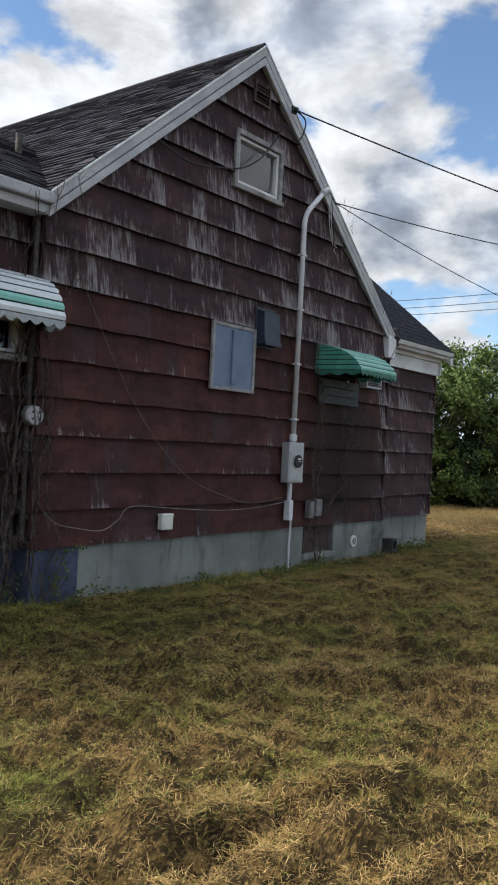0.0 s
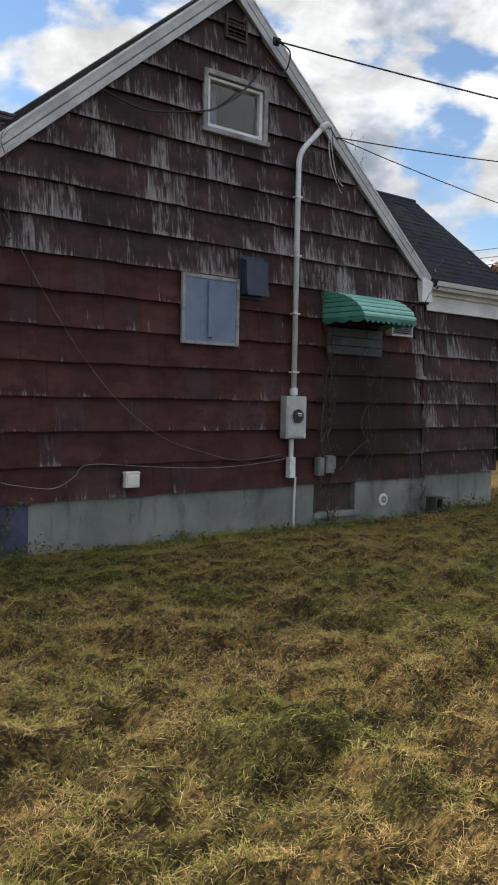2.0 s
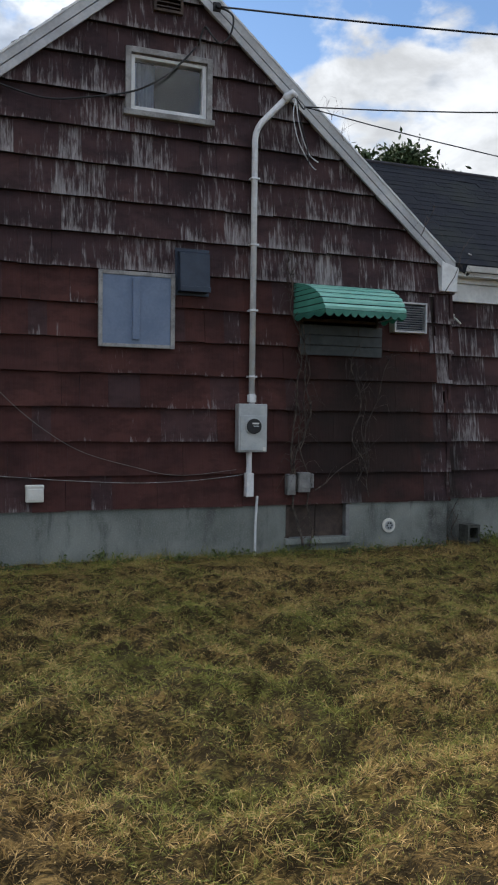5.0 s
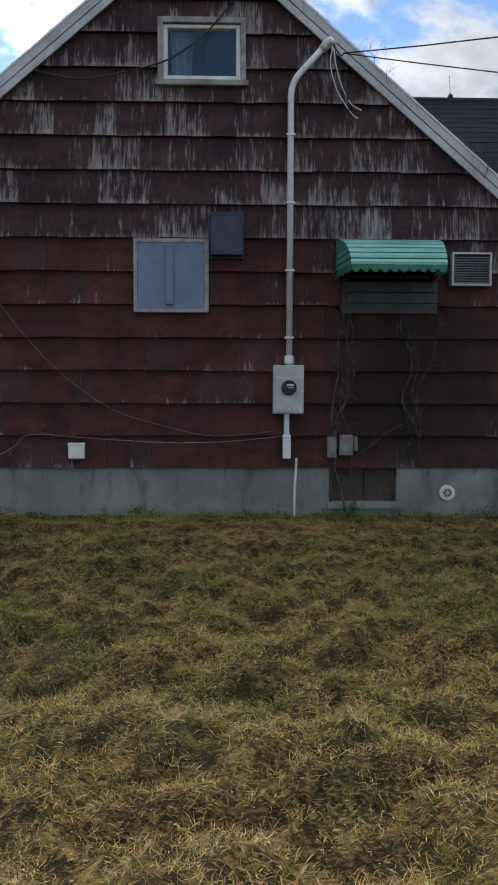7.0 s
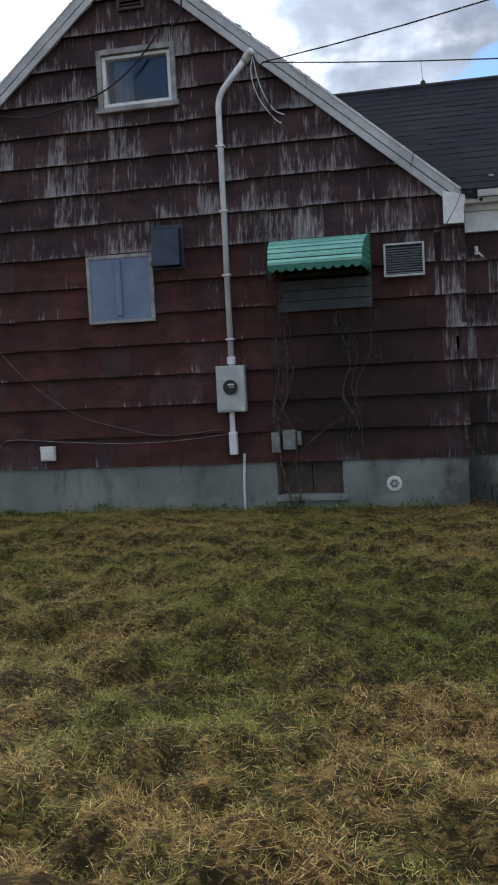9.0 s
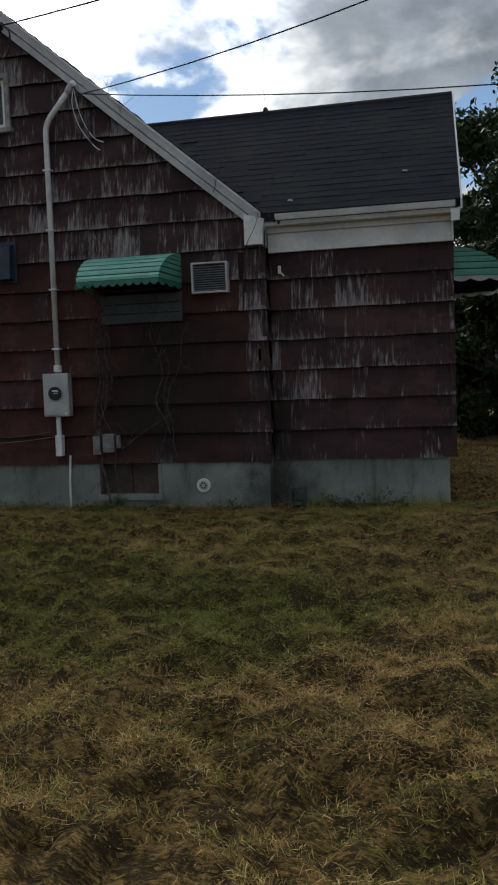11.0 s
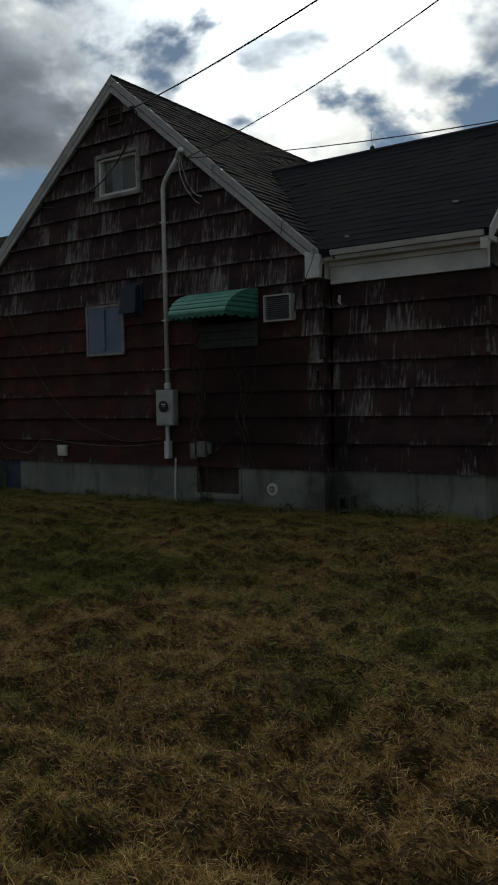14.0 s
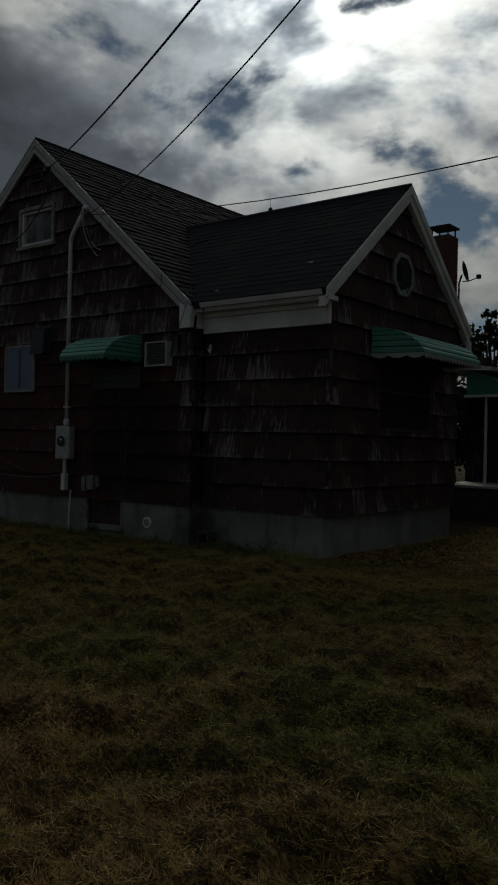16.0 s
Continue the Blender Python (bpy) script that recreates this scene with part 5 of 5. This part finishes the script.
def blades(name, count, area, length, width, rise, lift, mat, label, seed, dense=None, tufts=0):
    """Many thin bent blades as one mesh. rise: lowest and highest tilt in degrees; tufts: how many clumps they stand in."""
    g = np.random.default_rng(seed)
    x0, x1, y0, y1 = area
    x, y = g.uniform(x0, x1, count), g.uniform(y0, y1, count)
    away = None
    if tufts:
        cx, cy, size = g.uniform(x0, x1, tufts), g.uniform(y0, y1, tufts), g.uniform(0.02, 0.11, tufts)
        own = g.integers(0, tufts, count)
        dx, dy = g.normal(0, 1, count) * size[own], g.normal(0, 1, count) * size[own]
        lean = g.uniform(0, math.tau, tufts)[own]
        x, y = cx[own] + dx, cy[own] + dy
        away = np.arctan2(dy / size[own] + 0.9 * np.sin(lean), dx / size[own] + 0.9 * np.cos(lean))
    keep = np.ones(count, bool)
    if dense is not None:
        keep = g.uniform(0, 1, count) < dense(x, y)
    keep &= (y > -7.9) | (x > 5.0)
    keep &= ~((y > -0.02) & (x < WING_R - 0.05) & ((x < MAIN_R) | (y > WING_Y - 0.02)))
    x, y = x[keep], y[keep]
    n = len(x)
    clump = None if away is None else away[keep]
    swirl = 3.0 * (lattice(x, y, 1.7, 21) - 0.5) * math.pi
    az = swirl + g.normal(0, 1.3, n) if clump is None else clump + g.normal(0, 0.8, n)
    el = np.radians(g.uniform(rise[0], rise[1], n))
    L = g.uniform(length[0], length[1], n) * (0.45 + 1.1 * clumps(x, y))
    W = g.uniform(width[0], width[1], n) * 0.5
    z = ground_z(x, y) + g.uniform(0, lift, n) * lattice(x, y, 2.9, 23) * 1.6
    d = np.stack([np.cos(az) * np.cos(el), np.sin(az) * np.cos(el), np.sin(el)], 1)
    turn = g.uniform(0, math.tau, n)
    side = np.stack([-np.sin(az) * np.cos(turn), np.cos(az) * np.cos(turn), np.sin(turn) * 0.7], 1)
    base = np.stack([x, y, z - 0.006], 1)
    mid = base + d * (L * 0.55)[:, None]
    bend = g.uniform(-0.55, 0.15, n)
    d2 = d + np.stack([g.normal(0, 0.25, n), g.normal(0, 0.25, n), bend], 1)
    tip = mid + d2 * (L * 0.45)[:, None]
    tip[:, 2] = np.maximum(tip[:, 2], base[:, 2] + 0.002)
    s = side * W[:, None]
    v = np.stack([base, mid - s, tip, mid + s], 1).reshape(-1, 3)
    me = bpy.data.meshes.new(name)
    me.vertices.add(len(v))
    me.vertices.foreach_set("co", v.reshape(-1).astype(np.float32))
    me.loops.add(4 * n)
    me.loops.foreach_set("vertex_index", np.arange(4 * n, dtype=np.int32))
    me.polygons.add(n)
    me.polygons.foreach_set("loop_start", np.arange(0, 4 * n, 4, dtype=np.int32))
    me.update(calc_edges=True)
    me.materials.append(mat)
    return tagged(new(name, me), label, "grass", kind="stuff")


near = lambda x, y: np.clip(0.55 + 0.45 * (-y - 1.0) / 4.5, 0.5, 1.0) * (1.0 - np.clip((-y - 0.5) / 4.0, 0.45, 1.0) * 0.50 * (1.0 - clumps(x, y)))
heaped = lambda x, y: near(x, y) * np.clip(2.4 * (0.5 * windrow(x, y) + 0.2 * lattice(x, y, 1.4, 41) + 0.3 * lattice(x, y, 3.7, 42)) - 0.5, 0.10, 1.0)
blades("grass", 860000, (-7.6, 11.5, -8.7, 0.3), (0.018, 0.055), (0.0024, 0.0046), (5, 75), 0.02, grass_blade, "short green and yellow mown grass", 11, near, 110000)
blades("hay", 1000000, (-7.6, 11.5, -8.7, 0.1), (0.020, 0.075), (0.0016, 0.0032), (-8, 45), 0.045, hay_blade, "dry cut hay strewn over the mown meadow", 12, heaped, 70000)
blades("grass", 70000, (6.1, 18, 0.25, 14.0), (0.04, 0.13), (0.006, 0.012), (2, 50), 0.04, sunlit_straw, "dry yellow grass beyond the house, coloured as if sunlit", 13)
edge = lambda x, y: np.clip(2.6 * lattice(x, y, 1.9, 31) - 1.05, 0, 1) * np.clip(1.0 + (y + 0.05) * 1.4, 0.0, 1)
blades("tall_grass", 15000, (-5.5, 3.5, -0.75, 0.0), (0.03, 0.13), (0.003, 0.007), (25, 85), 0.0, green_blade, "taller green weeds along the foundation", 14, edge)
blades("tall_grass", 6000, (4.3, 6.6, -0.55, 0.25), (0.05, 0.18), (0.003, 0.007), (35, 88), 0.0, green_blade, "taller green weeds along the foundation", 15, edge)


# ---- leaves, trees ----
def leaf_cloud(name, centres, radii, count, size, mat, parent, seed, label=""):
    """Leaves as small folded quads spread through clumps."""
    g = np.random.default_rng(seed)
    c, r = np.array(centres), np.array(radii)
    which = g.choice(len(c), count, p=r ** 2 / (r ** 2).sum())
    d = g.normal(0, 1, (count, 3))
    d /= np.linalg.norm(d, axis=1)[:, None]
    p = c[which] + d * (r[which] * np.abs(g.normal(0.62, 0.36, count)))[:, None] * np.array([1, 1, 0.75])
    a = g.normal(0, 1, (count, 3))
    a /= np.linalg.norm(a, axis=1)[:, None]
    b = np.cross(a, g.normal(0, 1, (count, 3)))
    b /= np.linalg.norm(b, axis=1)[:, None]
    s = g.uniform(size[0], size[1], count)[:, None]
    v = np.stack([p - a * s, p - b * s * 0.45, p + a * s, p + b * s * 0.45], 1).reshape(-1, 3)
    me = bpy.data.meshes.new(name)
    me.from_pydata(v.tolist(), [], (np.arange(count * 4).reshape(-1, 4)).tolist())
    me.materials.append(mat)
    ob = new(name, me)
    ob.parent = parent
    return tagged(ob, label, kind="stuff") if parent is None else ob


def tree(x, y, high, spread, seed, mat, leaves, label, low=0.25, size=(0.09, 0.17)):
    r = random.Random(seed)
    th = thing("tree", label, "tree")
    g0 = ground_height(x, y) - 0.1
    trunk_pts = [(x + r.uniform(-0.1, 0.1) * k, y + r.uniform(-0.1, 0.1) * k, g0 + high * 0.72 * k / 5) for k in range(6)]
    part("trunk", tube(trunk_pts, [0.032 * high * (1 - 0.15 * k) for k in range(6)], 9), bark, th)
    centres, radii = [], []
    for k in range(int(34 + spread * 7)):
        f = r.uniform(low, 1.0)
        reach = spread * math.sqrt(max(0.05, 1 - ((f - 0.5) / 0.56) ** 2)) * r.uniform(0.35, 1.0)
        a = r.uniform(0, math.tau)
        c = Vector((x + reach * math.cos(a), y + reach * math.sin(a), g0 + high * f * 0.93))
        t0 = trunk_pts[min(5, max(1, int(f * 5)))]
        if k % 2 == 0:
            s = Vector((t0[0], t0[1], min(t0[2], c.z - 0.2)))
            part("limb", tube([s, (s + c) / 2 + Vector((0, 0, -0.15)), c], [0.010 * high, 0.006 * high, 0.002 * high], 6), bark, th)
        centres.append(tuple(c))
        radii.append(r.uniform(0.13, 0.27) * spread)
    leaf_cloud("crown", centres, radii, leaves, size, mat, th, seed)
    return th


# trees behind the cottage take dark leaves: backlight put into their colour
tree(8.6, 8.4, 8.6, 2.3, 55, leaf_dark, 34000, "tall leafy green tree beyond the back porch", 0.28, (0.05, 0.105))
tree(7.1, 11.6, 6.2, 1.8, 57, leaf_dark, 11000, "lower dark leafed tree beyond the back porch", 0.05, (0.05, 0.105))
tree(7.9, 12.6, 9.6, 3.1, 58, leaf_dark, 46000, "broad dark leafy tree behind the cottage", 0.04, (0.07, 0.13))
tree(6.8, 14.0, 4.2, 1.7, 61, leaf_dark, 14000, "dense dark shrub behind the cottage", 0.0, (0.07, 0.13))
tree(9.0, 13.2, 4.6, 1.9, 62, leaf_dark, 14000, "dense dark shrub behind the cottage", 0.0, (0.07, 0.13))
tree(3.4, 12.2, 5.8, 0.8, 59, leaf_dark, 2600, "thin twiggy tree behind the chimney", 0.3, (0.06, 0.11))
tree(19.6, 9.6, 7.4, 2.2, 56, leaf_rust, 12000, "reddish brown leafed tree at the meadow's edge", 0.1, (0.07, 0.14))

# the tree line to the side of the meadow
r = random.Random(77)
for k, (x, y, h, s) in enumerate(((15.8, 7.2, 5.2, 2.1), (17.6, 5.6, 5.4, 2.2), (19.3, 4.6, 5.0, 2.2), (20.6, 3.4, 5.8, 2.4), (18.5, 8.0, 6.2, 2.5), (21.5, 6.2, 6.3, 2.6), (16.2, 10.5, 6.6, 2.4))):
    tree(x, y, h, s, 100 + k, leaf_green if k % 3 else leaf_dark, 20000, "bushy green tree at the meadow's edge", 0.06, (0.045, 0.10))
# first two are added out of view to darken the wing window's reflection
for k, (x, y, h, s) in enumerate(((13.5, 19.0, 7.6, 2.6), (16.0, 22.0, 8.2, 2.8), (5.6, 19.0, 5.0, 2.2))):
    tree(x, y, h, s, 200 + k, leaf_dark, 12000, "tall dark green backdrop tree behind the house, mostly out of view", 0.28, (0.10, 0.19))
for k, (x, y, h, s) in enumerate(((-4.5, 27.0, 7.6, 2.6), (-2.0, 30.0, 8.0, 3.0), (-8.0, 30, 7.5, 3.0), (-15.0, 10.5, 7.6, 2.8))):
    tree(x, y, h, s, 300 + k, leaf_dark, 9000, "distant dark green tree", 0.12, (0.12, 0.22))

for k, (x, y, h, s) in enumerate(((14.6, 8.2), (15.6, 6.6), (16.8, 5.6), (18.2, 4.6), (19.4, 3.8), (14.0, 10.0), (13.6, 12.0), (20.6, 2.8), (5.4, 16.2), (7.0, 16.4))[i] + (2.4 + 0.3 * (i % 3), 1.25) for i in range(10)):
    tree(x, y, h, s, 400 + k, leaf_dark if k % 2 else leaf_green, 6000, "low dense shrub under the trees", 0.0, (0.05, 0.10))

# leafy weeds at the blue foundation and the inner corner
def weed(x, y, high, n, seed, label):
    r = random.Random(seed)
    th = thing("weed", label, "weed")
    tips = []
    for k in range(n):
        a, b = (x + r.uniform(-0.12, 0.12), y, -0.27), None
        b = (x + r.uniform(-0.35, 0.35), y - r.uniform(0.0, 0.15), -0.27 + high * r.uniform(0.4, 1.0))
        m = ((a[0] + b[0]) / 2 + r.uniform(-0.05, 0.05), (a[1] + b[1]) / 2, (a[2] + b[2]) / 2)
        part("stem", tube([a, m, b], [0.005, 0.004, 0.002], 5), vine_bark, th)
        tips += [b, m]
    leaf_cloud("leaves", tips, [0.09] * len(tips), n * 26, (0.012, 0.030), weed_leaf, th, seed)


weed(-3.2, -0.08, 0.62, 7, 41, "leafy green weed against the blue foundation")
weed(-3.7, 0.08, 0.5, 6, 42, "leafy green weed at the wall's foot")
weed(-3.05, -0.25, 0.25, 5, 43, "low leafy weed in the grass")
weed(4.75, 0.10, 0.20, 5, 44, "low leafy weed at the foundation")
weed(5.2, 0.10, 0.22, 5, 45, "low leafy weed at the foundation")
wr = random.Random(91)
for k in range(22):
    x = -2.4 + 0.38 * k + wr.uniform(-0.15, 0.15)
    if 3.5 < x < 4.4 or x > 5.9:
        continue
    weed(x, (-0.06 if x < 3.5 else 0.16) - wr.uniform(0.0, 0.25), wr.uniform(0.05, 0.14), wr.choice((2, 3, 4)), 60 + k, "low leafy weed at the foundation")
